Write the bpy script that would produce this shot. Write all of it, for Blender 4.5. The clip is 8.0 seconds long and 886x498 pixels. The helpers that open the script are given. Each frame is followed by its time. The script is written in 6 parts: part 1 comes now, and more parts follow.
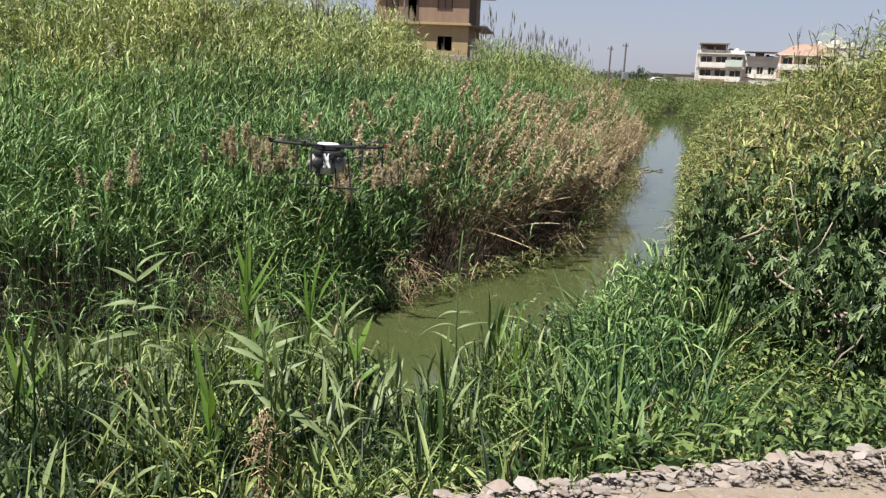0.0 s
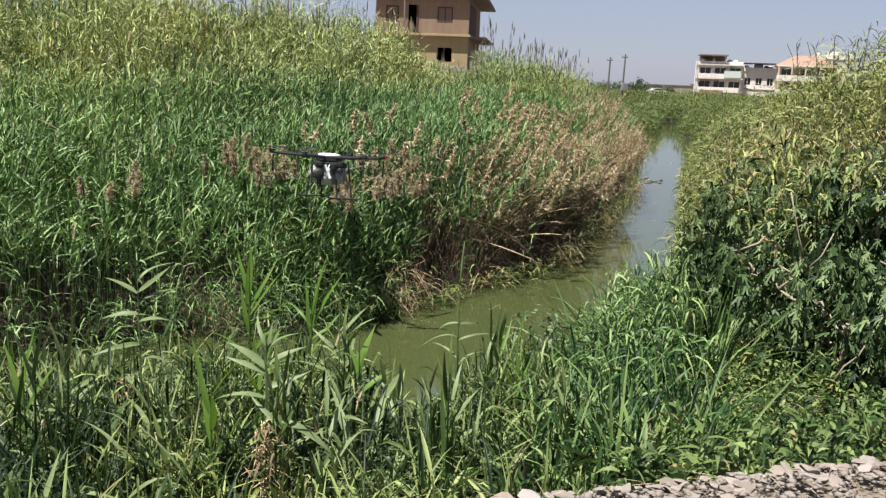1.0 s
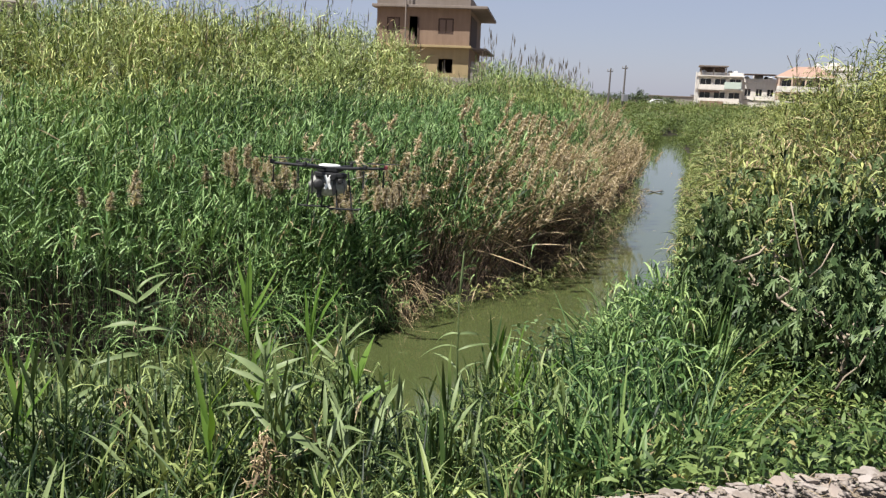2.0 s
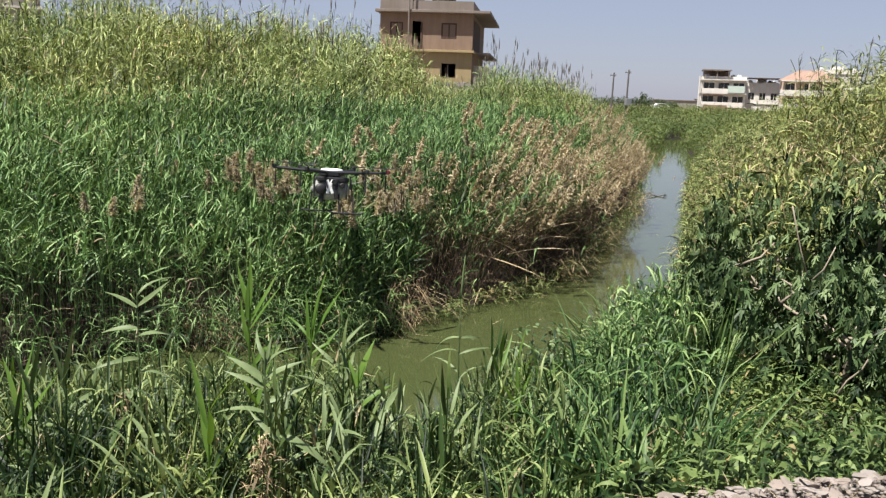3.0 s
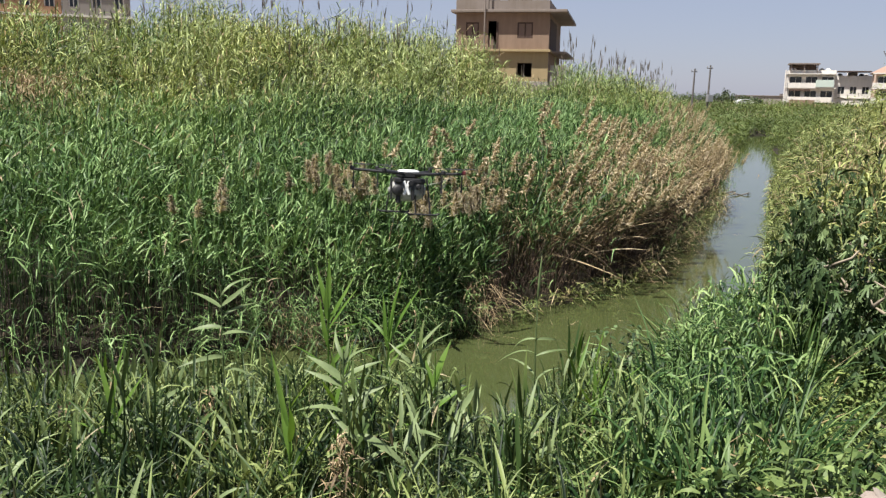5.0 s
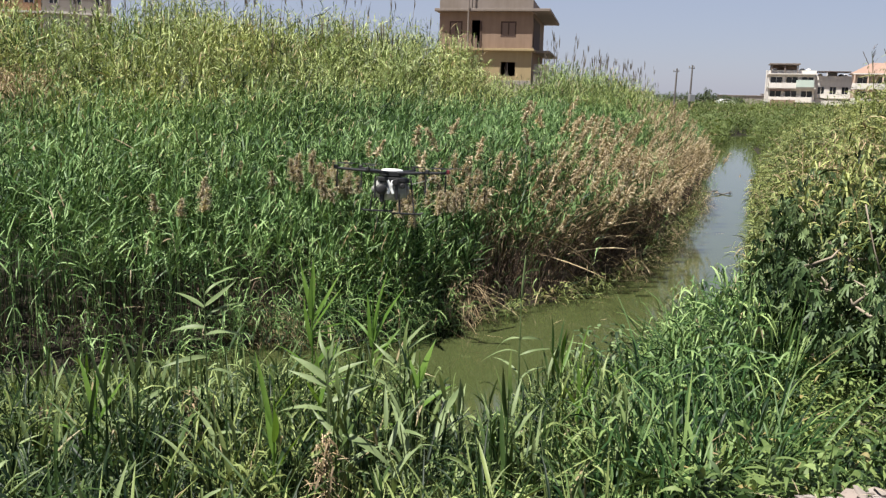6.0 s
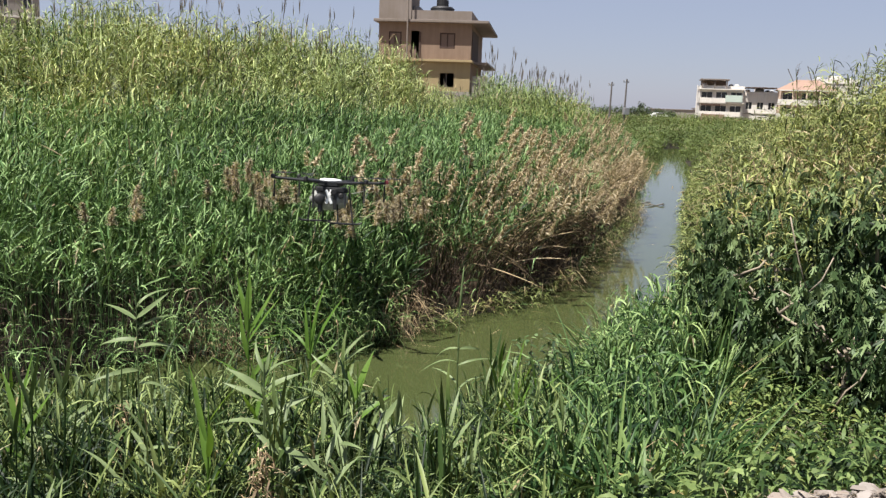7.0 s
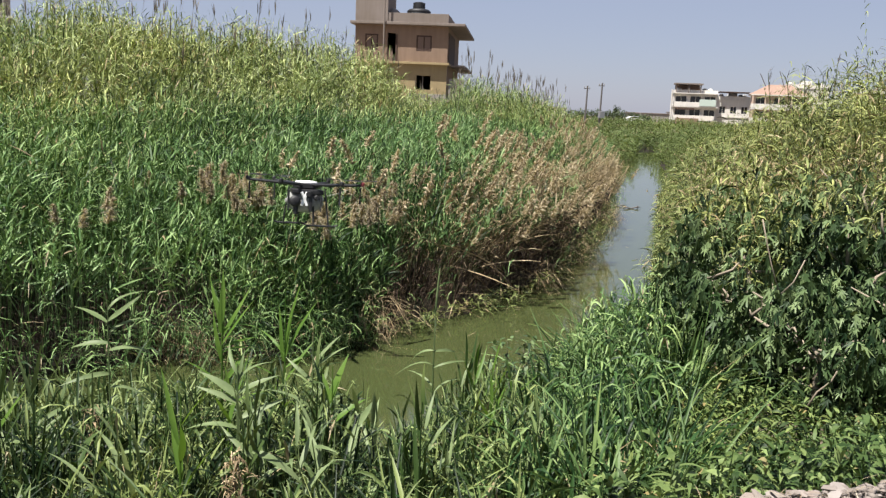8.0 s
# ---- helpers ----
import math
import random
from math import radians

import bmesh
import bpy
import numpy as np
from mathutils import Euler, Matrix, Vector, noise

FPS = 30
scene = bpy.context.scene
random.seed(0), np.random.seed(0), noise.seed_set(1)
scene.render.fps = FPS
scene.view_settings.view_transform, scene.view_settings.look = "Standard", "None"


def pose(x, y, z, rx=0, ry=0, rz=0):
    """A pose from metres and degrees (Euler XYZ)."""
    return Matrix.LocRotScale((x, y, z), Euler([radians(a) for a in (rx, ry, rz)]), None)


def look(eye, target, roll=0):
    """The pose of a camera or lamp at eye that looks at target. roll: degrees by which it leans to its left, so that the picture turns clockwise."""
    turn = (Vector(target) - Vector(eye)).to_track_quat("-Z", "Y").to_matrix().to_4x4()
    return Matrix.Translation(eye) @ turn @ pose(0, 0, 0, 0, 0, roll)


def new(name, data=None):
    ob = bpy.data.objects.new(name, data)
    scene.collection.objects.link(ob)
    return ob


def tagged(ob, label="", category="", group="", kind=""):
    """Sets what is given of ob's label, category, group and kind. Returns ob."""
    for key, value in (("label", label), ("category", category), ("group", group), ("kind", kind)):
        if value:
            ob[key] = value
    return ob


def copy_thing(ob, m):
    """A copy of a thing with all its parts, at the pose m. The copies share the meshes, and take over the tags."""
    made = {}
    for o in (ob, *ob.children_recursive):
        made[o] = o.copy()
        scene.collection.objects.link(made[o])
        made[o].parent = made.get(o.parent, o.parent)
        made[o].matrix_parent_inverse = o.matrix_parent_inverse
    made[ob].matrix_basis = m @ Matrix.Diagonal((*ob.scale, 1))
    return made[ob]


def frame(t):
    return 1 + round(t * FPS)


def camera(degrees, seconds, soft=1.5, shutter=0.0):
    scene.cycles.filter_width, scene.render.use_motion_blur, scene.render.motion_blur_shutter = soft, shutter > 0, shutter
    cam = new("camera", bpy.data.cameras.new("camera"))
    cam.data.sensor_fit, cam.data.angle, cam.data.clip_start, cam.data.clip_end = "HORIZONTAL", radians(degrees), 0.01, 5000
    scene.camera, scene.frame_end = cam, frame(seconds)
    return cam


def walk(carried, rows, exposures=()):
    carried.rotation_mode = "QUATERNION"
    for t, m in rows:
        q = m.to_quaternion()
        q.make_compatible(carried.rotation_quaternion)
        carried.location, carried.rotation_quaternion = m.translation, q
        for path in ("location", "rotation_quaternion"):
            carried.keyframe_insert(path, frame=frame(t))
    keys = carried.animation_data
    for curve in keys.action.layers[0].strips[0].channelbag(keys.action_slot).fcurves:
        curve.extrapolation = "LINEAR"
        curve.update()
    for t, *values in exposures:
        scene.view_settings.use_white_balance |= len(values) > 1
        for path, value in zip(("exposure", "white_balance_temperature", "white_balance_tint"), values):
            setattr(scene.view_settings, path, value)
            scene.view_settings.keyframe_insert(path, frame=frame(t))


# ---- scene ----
# ---- camera and its turn ----
PATH = [
    (0.00, pose(-0.000, -0.000, 4.000, 77.692, -2.149, 0.468)),
    (0.50, pose(-0.005, 0.002, 4.002, 78.044, -2.146, 0.455)),
    (1.00, pose(-0.017, 0.006, 4.002, 78.426, -2.178, 0.443)),
    (1.50, pose(-0.017, 0.005, 4.000, 78.743, -2.186, 0.448)),
    (1.70, pose(-0.013, 0.005, 3.999, 78.927, -2.189, 0.473)),
    (2.07, pose(-0.004, 0.006, 3.997, 79.216, -2.142, 0.513)),
    (2.43, pose(0.005, 0.006, 3.996, 79.394, -2.053, 0.563)),
    (2.80, pose(0.014, 0.007, 3.994, 79.467, -2.007, 0.664)),
    (3.00, pose(0.019, 0.007, 3.993, 79.476, -2.011, 0.739)),
    (3.50, pose(0.030, 0.014, 3.994, 79.453, -1.869, 1.523)),
    (4.00, pose(0.029, 0.016, 3.993, 79.424, -1.571, 3.002)),
    (4.50, pose(0.020, 0.009, 3.996, 79.413, -1.231, 4.773)),
    (4.70, pose(0.018, 0.009, 3.997, 79.386, -1.152, 5.286)),
    (5.00, pose(0.017, 0.008, 4.000, 79.353, -1.025, 5.931)),
    (5.25, pose(0.015, 0.008, 4.002, 79.336, -0.944, 6.207)),
    (5.50, pose(0.014, 0.007, 4.004, 79.323, -0.930, 6.144)),
    (5.80, pose(0.012, 0.006, 4.006, 79.303, -1.064, 5.484)),
    (6.00, pose(0.011, 0.006, 4.007, 79.287, -1.223, 4.800)),
    (6.50, pose(0.006, 0.006, 4.017, 79.712, -1.678, 2.761)),
    (7.00, pose(0.015, -0.001, 4.013, 80.096, -2.027, 0.632)),
    (7.50, pose(0.019, 0.005, 4.012, 80.287, -2.214, -0.580)),
    (8.00, pose(0.022, 0.008, 4.009, 80.336, -2.334, -0.974)),
]
cam = camera(56.58, 8.0, soft=1.33)
walk(cam, PATH, exposures=[(0, 1.2, 6500, 10), (8, 1.2, 6500, 10)])

# ---- sky and sun ----
SUN_AZ, SUN_EL = 228.0, 66.0          # compass bearing (0 = +y, clockwise) and height, degrees
world = bpy.data.worlds.new("sky")
scene.world = world
world.use_nodes = True
wn = world.node_tree.nodes
sky = wn.new("ShaderNodeTexSky")
sky.sky_type, sky.sun_disc = "NISHITA", False
sky.sun_elevation, sky.sun_rotation = radians(SUN_EL), radians(SUN_AZ)
sky.air_density, sky.dust_density, sky.ozone_density = 1.0, 0.6, 1.6
wn["Background"].inputs["Strength"].default_value = 0.0505
haze = wn.new("ShaderNodeMix")           # thin summer haze that evens out the sky
haze.data_type = "RGBA"
haze.inputs[0].default_value = 0.68
haze.inputs[7].default_value = (3.5, 3.72, 5.15, 1)
world.node_tree.links.new(sky.outputs[0], haze.inputs[6])
world.node_tree.links.new(haze.outputs[2], wn["Background"].inputs["Color"])

sun_data = bpy.data.lights.new("sun", "SUN")
sun_data.energy, sun_data.angle, sun_data.color = 5.0, radians(0.53), (1.0, 0.96, 0.89)
sun = new("sun", sun_data)
toward = Vector((math.sin(radians(SUN_AZ)) * math.cos(radians(SUN_EL)),
                 math.cos(radians(SUN_AZ)) * math.cos(radians(SUN_EL)), math.sin(radians(SUN_EL))))
sun.matrix_world = look(toward * 50, (0, 0, 0))


# ---- materials ----
class Nodes:
    """A short way to write node materials."""

    def __init__(self, name):
        self.m = bpy.data.materials.new(name)
        self.m.use_nodes = True
        self.t = self.m.node_tree
        self.b = self.t.nodes["Principled BSDF"]
        self.out = self.t.nodes["Material Output"]

    def add(self, kind, **inputs):
        n = self.t.nodes.new("ShaderNode" + kind)
        for k, v in inputs.items():
            key = int(k[1:]) if k[0] == "i" and k[1:].isdigit() else k.replace("_", " ")
            self.set(n.inputs[key], v)
        return n

    def set(self, socket, v):
        if isinstance(v, bpy.types.NodeSocket):
            self.t.links.new(v, socket)
        else:
            socket.default_value = v

    def coords(self, space="Object"):
        return self.t.nodes.new("ShaderNodeTexCoord").outputs[space]

    def place(self):
        return self.t.nodes.new("ShaderNodeNewGeometry").outputs["Position"]

    def noise(self, scale, detail=3.0, rough=0.55, vec=None):
        n = self.add("TexNoise", Scale=scale, Detail=detail, Roughness=rough, Vector=vec if vec else self.place())
        return n.outputs["Fac"]

    def ramp(self, fac, stops):
        n = self.t.nodes.new("ShaderNodeValToRGB")
        e = n.color_ramp.elements
        while len(e) < len(stops):
            e.new(0.5)
        for el, (p, c) in zip(e, stops):
            el.position, el.color = p, (*c, 1)
        self.t.links.new(fac, n.inputs[0])
        return n.outputs[0]

    def mix(self, fac, a, b, mode="MIX"):
        n = self.t.nodes.new("ShaderNodeMix")
        n.data_type, n.blend_type = "RGBA", mode
        for i, v in ((0, fac), (6, a), (7, b)):
            self.set(n.inputs[i], v if isinstance(v, (bpy.types.NodeSocket, float, int)) else (*v, 1))
        return n.outputs[2]

    def math(self, op, a, b=0.0):
        n = self.t.nodes.new("ShaderNodeMath")
        n.operation = op
        self.set(n.inputs[0], a), self.set(n.inputs[1], b)
        return n.outputs[0]

    def bump(self, height, strength=0.3, distance=0.02):
        n = self.add("Bump", Height=height, Strength=strength, Distance=distance)
        self.set(self.b.inputs["Normal"], n.outputs[0])
        return n.outputs[0]

    def finish(self, color, rough=0.7, metal=0.0, spec=0.5):
        self.set(self.b.inputs["Base Color"], color if isinstance(color, bpy.types.NodeSocket) else (*color, 1))
        self.set(self.b.inputs["Roughness"], rough)
        self.set(self.b.inputs["Metallic"], metal)
        self.set(self.b.inputs["Specular IOR Level"], spec)
        return self.m


def leaf_material(name, dark, mid, light, dry=None, dry_share=0.06, through_light=0.35, rough=0.45, patch=0.35, spec=0.4):
    """Leaves: each its own tone, patches across the bed, some light passing through."""
    share = (0.83, 0.88, 0.83) if mid[1] > mid[0] else (0.86, 0.86, 0.86)
    dark, mid, light = (tuple(k * v for k, v in zip(share, c)) for c in (dark, mid, light))
    spec *= 0.62
    n = Nodes(name)
    rnd = n.t.nodes.new("ShaderNodeNewGeometry").outputs["Random Per Island"]
    big = n.noise(patch, 3.0)
    tone = n.math("ADD", n.math("MULTIPLY", rnd, 0.80), n.math("SUBTRACT", n.math("MULTIPLY", big, 1.0), 0.36))
    stops = [(0.18, dark), (0.54, mid), (0.90, light)]
    col = n.ramp(tone, stops)
    if dry:
        pick = n.math("GREATER_THAN", n.math("FRACT", n.math("MULTIPLY", rnd, 17.31)), 1.0 - dry_share)
        col = n.mix(pick, col, dry)
    ripe = n.math("MULTIPLY", n.math("SUBTRACT", n.noise(patch * 0.6, 2.0), 0.42), 2.6)      # stands that ripen earlier
    ripe = n.math("MINIMUM", n.math("MAXIMUM", ripe, 0.0), 0.5 if dry else 0.0)
    col = n.mix(ripe, col, n.mix(1.0, col, (1.28, 1.10, 0.85), "MULTIPLY"))
    streak = n.noise(38.0, 2.0)
    col = n.mix(n.math("MULTIPLY", streak, 0.35), col, dark)
    n.finish(col, rough, 0.0, spec)
    tr = n.add("BsdfTranslucent")
    n.set(tr.inputs[0], n.mix(1.0, col, (1.0, 1.0, 0.55), "MULTIPLY"))
    mx = n.add("MixShader", Fac=through_light)
    n.t.links.new(n.b.outputs[0], mx.inputs[1])
    n.t.links.new(tr.outputs[0], mx.inputs[2])
    n.t.links.new(mx.outputs[0], n.out.inputs[0])
    return n.m


REED = leaf_material("reed_leaf", (0.006, 0.022, 0.006), (0.075, 0.152, 0.041), (0.300, 0.420, 0.180), (0.30, 0.24, 0.15), 0.02, 0.11, 0.5, 0.22, 0.34)
CANE = leaf_material("cane_leaf", (0.018, 0.031, 0.009), (0.215, 0.270, 0.086), (0.560, 0.605, 0.290), (0.33, 0.26, 0.15), 0.05, 0.13, 0.45, 0.3, 0.36)
RIDGE_CANE = leaf_material("ridge_cane_leaf", (0.013, 0.028, 0.008), (0.140, 0.196, 0.060), (0.400, 0.465, 0.195), (0.33, 0.26, 0.15), 0.05, 0.13, 0.45, 0.3, 0.36)
# distant reeds and meadow: haze painted in as paler, flatter leaf tones
HAZY_REED = leaf_material("hazy_reed_leaf", (0.060, 0.078, 0.032), (0.115, 0.150, 0.056), (0.200, 0.240, 0.100), (0.22, 0.18, 0.11), 0.03, 0.3, 0.6, 0.12, 0.2)
NEAR_REED = leaf_material("near_reed_leaf", (0.005, 0.015, 0.005), (0.040, 0.074, 0.019), (0.280, 0.335, 0.135), (0.30, 0.26, 0.16), 0.012, 0.14, 0.48, 0.9, 0.34)
GRASS = leaf_material("bank_grass_blade", (0.005, 0.018, 0.005), (0.038, 0.088, 0.026), (0.215, 0.305, 0.118), (0.28, 0.23, 0.14), 0.012, 0.15, 0.48, 0.8, 0.34)
ARCH_GRASS = leaf_material("arching_grass_blade", (0.010, 0.030, 0.008), (0.080, 0.150, 0.042), (0.320, 0.420, 0.180), (0.28, 0.23, 0.14), 0.01, 0.15, 0.46, 0.8, 0.36)
WEED = leaf_material("weed_leaf", (0.011, 0.026, 0.007), (0.064, 0.106, 0.032), (0.250, 0.314, 0.120), (0.26, 0.22, 0.10), 0.015, 0.2, 0.5, 0.9, 0.26)
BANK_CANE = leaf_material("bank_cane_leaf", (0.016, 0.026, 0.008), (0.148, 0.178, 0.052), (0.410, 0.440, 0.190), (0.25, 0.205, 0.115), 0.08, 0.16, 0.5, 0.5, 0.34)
FIG = leaf_material("fig_leaf", (0.010, 0.025, 0.009), (0.086, 0.134, 0.052), (0.240, 0.302, 0.138), None, 0.0, 0.16, 0.5, 0.6, 0.36)
STRAW = leaf_material("dry_straw", (0.055, 0.036, 0.019), (0.31, 0.226, 0.124), (0.60, 0.475, 0.300), None, 0.0, 0.12, 0.65, 0.8)
PLUME = leaf_material("reed_plume", (0.20, 0.145, 0.088), (0.48, 0.388, 0.258), (0.73, 0.635, 0.465), None, 0.0, 0.3, 0.8, 0.6)
SPIKE = leaf_material("cane_flower_spike", (0.10, 0.080, 0.065), (0.165, 0.135, 0.112), (0.26, 0.220, 0.180), None, 0.0, 0.2, 0.8, 0.6)
BROWN_PLUME = leaf_material("brown_reed_plume", (0.27, 0.215, 0.155), (0.46, 0.385, 0.290), (0.62, 0.545, 0.430), None, 0.0, 0.5, 0.8, 0.6)
# kept this dark so the stems carry the shade of the reed hollow
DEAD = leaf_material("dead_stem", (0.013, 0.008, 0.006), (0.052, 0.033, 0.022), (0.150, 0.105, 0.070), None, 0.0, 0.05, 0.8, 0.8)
PALE = leaf_material("pale_reed_leaf", (0.085, 0.12, 0.05), (0.16, 0.20, 0.09), (0.26, 0.305, 0.155), None, 0.0, 0.22, 0.48, 6.0, 0.36)
FRESH = leaf_material("fresh_reed_leaf", (0.06, 0.13, 0.02), (0.13, 0.22, 0.040), (0.22, 0.31, 0.07), None, 0.0, 0.4, 0.45, 3.0, 0.35)
# far crowns: lighter and greyer, with the haze put into the leaf colour
HAZY_TREE_LEAF = leaf_material("hazy_tree_leaf", (0.050, 0.065, 0.042), (0.085, 0.105, 0.062), (0.12, 0.145, 0.085), None, patch=0.4)


def soil_material():
    n = Nodes("bank_soil")
    a, b = n.noise(0.7, 5.0), n.noise(14.0, 4.0, 0.7)
    col = n.mix(a, (0.065, 0.047, 0.030), (0.17, 0.135, 0.098))
    col = n.mix(n.math("MULTIPLY", n.noise(2.6, 4.0, 0.6), 0.6), col, (0.21, 0.155, 0.115))
    col = n.mix(n.math("MULTIPLY", b, 0.7), col, (0.33, 0.285, 0.225))
    # wet mud by the water, plus painted shade on low ground under the plants
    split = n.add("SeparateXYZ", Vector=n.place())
    mud_shade = n.add("MapRange", Value=n.math("ADD", split.outputs[2], n.math("MULTIPLY", a, 0.5)), From_Min=1.1, From_Max=1.7, To_Min=1.0, To_Max=0.0)
    col = n.mix(mud_shade.outputs[0], col, (0.020, 0.017, 0.011))
    n.bump(n.noise(30.0, 6.0, 0.7), 0.6, 0.03)
    return n.finish(col, 0.95, 0, 0.2)


def stone_material():
    n = Nodes("rubble_stone")
    tone = n.t.nodes.new("ShaderNodeObjectInfo").outputs["Random"]
    col = n.ramp(tone, [(0.0, (0.165, 0.138, 0.118)), (0.5, (0.225, 0.200, 0.182)), (0.8, (0.205, 0.160, 0.132)), (1.0, (0.285, 0.265, 0.256))])
    col = n.mix(n.math("MULTIPLY", n.noise(22.0, 5.0, 0.7), 0.6), col, (0.25, 0.215, 0.185))
    col = n.mix(n.math("MULTIPLY", n.math("GREATER_THAN", n.noise(9.0, 5.0, 0.7), 0.56), 0.5), col, (0.12, 0.095, 0.075))
    n.bump(n.noise(55.0, 6.0, 0.7), 0.5, 0.012)
    return n.finish(col, 0.9, 0, 0.3)


def water_material():
    n = Nodes("murky_water")
    wind = n.add("Mapping", Vector=n.place(), Scale=(1.0, 0.55, 1.0), Rotation=(0, 0, 0.4))
    h = n.math("ADD", n.noise(2.2, 3.0, 0.5, wind.outputs[0]), n.math("MULTIPLY", n.noise(9.0, 2.0, 0.5, wind.outputs[0]), 0.08))
    n.bump(h, 0.011, 0.05)
    col = n.mix(n.noise(0.5, 3.0), (0.043, 0.053, 0.018), (0.053, 0.065, 0.025))
    m = n.finish(col, 0.06, 0, 0.5)
    n.b.inputs["IOR"].default_value = 2.1
    return m


def plaster(name, base, stain, scale=0.6):
    base, stain = (tuple(0.88 * v for v in c) for c in (base, stain))
    n = Nodes(name)
    col = n.mix(n.noise(scale, 5.0, 0.65), base, stain)
    run = n.add("Mapping", Vector=n.coords(), Scale=(2.4, 2.4, 0.22))
    col = n.mix(n.math("MULTIPLY", n.noise(1.2, 4.0, 0.6, run.outputs[0]), 0.75), col, tuple(c * 0.7 for c in stain))
    n.bump(n.noise(18.0, 4.0), 0.25, 0.02)
    return n.finish(col, 0.9, 0, 0.25)


def plain(name, color, rough=0.5, metal=0.0, wear=0.25):
    n = Nodes(name)
    dark = tuple(c * 0.6 for c in color)
    col = n.mix(n.math("MULTIPLY", n.noise(9.0, 4.0, 0.6, n.coords()), wear), color, dark)
    return n.finish(col, rough, metal)


SOIL, STONE, WATER = soil_material(), stone_material(), water_material()
BROWN_PLASTER = plaster("brown_render", (0.37, 0.262, 0.190), (0.190, 0.130, 0.094))
YELLOW_PLASTER = plaster("yellow_render", (0.420, 0.336, 0.185), (0.319, 0.244, 0.134))
CONCRETE = plaster("weathered_concrete", (0.302, 0.260, 0.25), (0.185, 0.151, 0.118))
WHITE_PLASTER = plaster("white_render", (0.86, 0.83, 0.78), (0.62, 0.58, 0.53), 0.25)
PINK_PLASTER = plaster("pink_render", (0.68, 0.52, 0.42), (0.52, 0.39, 0.31), 0.25)
ORANGE_PLASTER = plaster("orange_render", (0.504, 0.302, 0.185), (0.386, 0.227, 0.143), 0.3)
GREY_PLASTER = plaster("grey_render", (0.353, 0.328, 0.294), (0.252, 0.227, 0.202), 0.3)
ROOF_TILE = plaster("clay_roof", (0.36, 0.245, 0.195), (0.29, 0.19, 0.145), 0.5)
MINT = plain("mint_panel", (0.40, 0.47, 0.42), 0.7)
SHUTTER = plain("brown_shutter", (0.06, 0.035, 0.025), 0.9)
SHUTTER_PANE = plain("faded_shutter_leaf", (0.15, 0.10, 0.075), 0.7)
GLASS = plain("dark_pane", (0.02, 0.022, 0.025), 0.15, 0.0, 0.1)
BLACK_PLASTIC = plain("black_plastic", (0.009, 0.009, 0.010), 0.6)
CARBON = plain("carbon_tube", (0.010, 0.010, 0.011), 0.55)
WHITE_PLASTIC = plain("white_plastic", (0.78, 0.78, 0.76), 0.35, 0, 0.12)
TANK_PLASTIC = plain("milky_tank_plastic", (0.26, 0.26, 0.24), 0.45, 0, 0.2)
RED_PLASTIC = plain("red_plastic", (0.17, 0.025, 0.03), 0.5)
METAL = plain("galvanised_metal", (0.40, 0.40, 0.40), 0.45, 0.8)
POLE_WOOD = plain("grey_pole_wood", (0.095, 0.085, 0.080), 0.85)
CAR_PAINT = plain("white_car_paint", (0.60, 0.60, 0.59), 0.25, 0, 0.05)
BARK = plain("pale_fig_bark", (0.27, 0.225, 0.165), 0.85, 0, 0.6)

# ---- lie of the land ----
FAR_BANK = [(-60, -8), (-25, 3), (-12, 8), (-6, 10.6), (-4.2, 12), (-1.7, 13.0), (-0.8, 14.2), (0.9, 15.7), (2.2, 17.8), (4.4, 23.9),
            (6.6, 30.5), (8.8, 38.8), (12.1, 52), (15.0, 63.3), (19.5, 80), (23.8, 95), (34, 107), (70, 122), (140, 136), (600, 188)]
NEAR_BANK = [(-60, -12), (-25, -0.5), (-12, 5.0), (-6, 7.8), (-2, 8.4), (0.2, 8.4), (1.4, 10.0), (2.7, 11.6), (3.7, 13.6), (5.3, 18), (7.1, 24.5),
             (10.2, 35.5), (14.6, 48.5), (22, 77), (27, 90), (38, 100), (70, 114), (140, 128), (600, 180)]


def bank_distance(x, y, line):
    """Distance to a bank line, positive beyond it (greater y)."""
    best = np.full(np.shape(x), 1e9)
    for (ax, ay), (bx, by) in zip(line[:-1], line[1:]):
        ux, uy = bx - ax, by - ay
        k = np.clip(((x - ax) * ux + (y - ay) * uy) / (ux * ux + uy * uy), 0, 1)
        best = np.minimum(best, np.hypot(x - ax - k * ux, y - ay - k * uy))
    above = y > np.interp(x, [p[0] for p in line], [p[1] for p in line])
    return np.where(above, best, -best)


def cane_edge(x):
    """Where the tall cane begins behind the reed bed, as y over x."""
    return np.interp(x, [-60, -20, -12, -5, 0, 4, 8, 12], [6, 17, 21, 26, 34, 41, 49, 62])


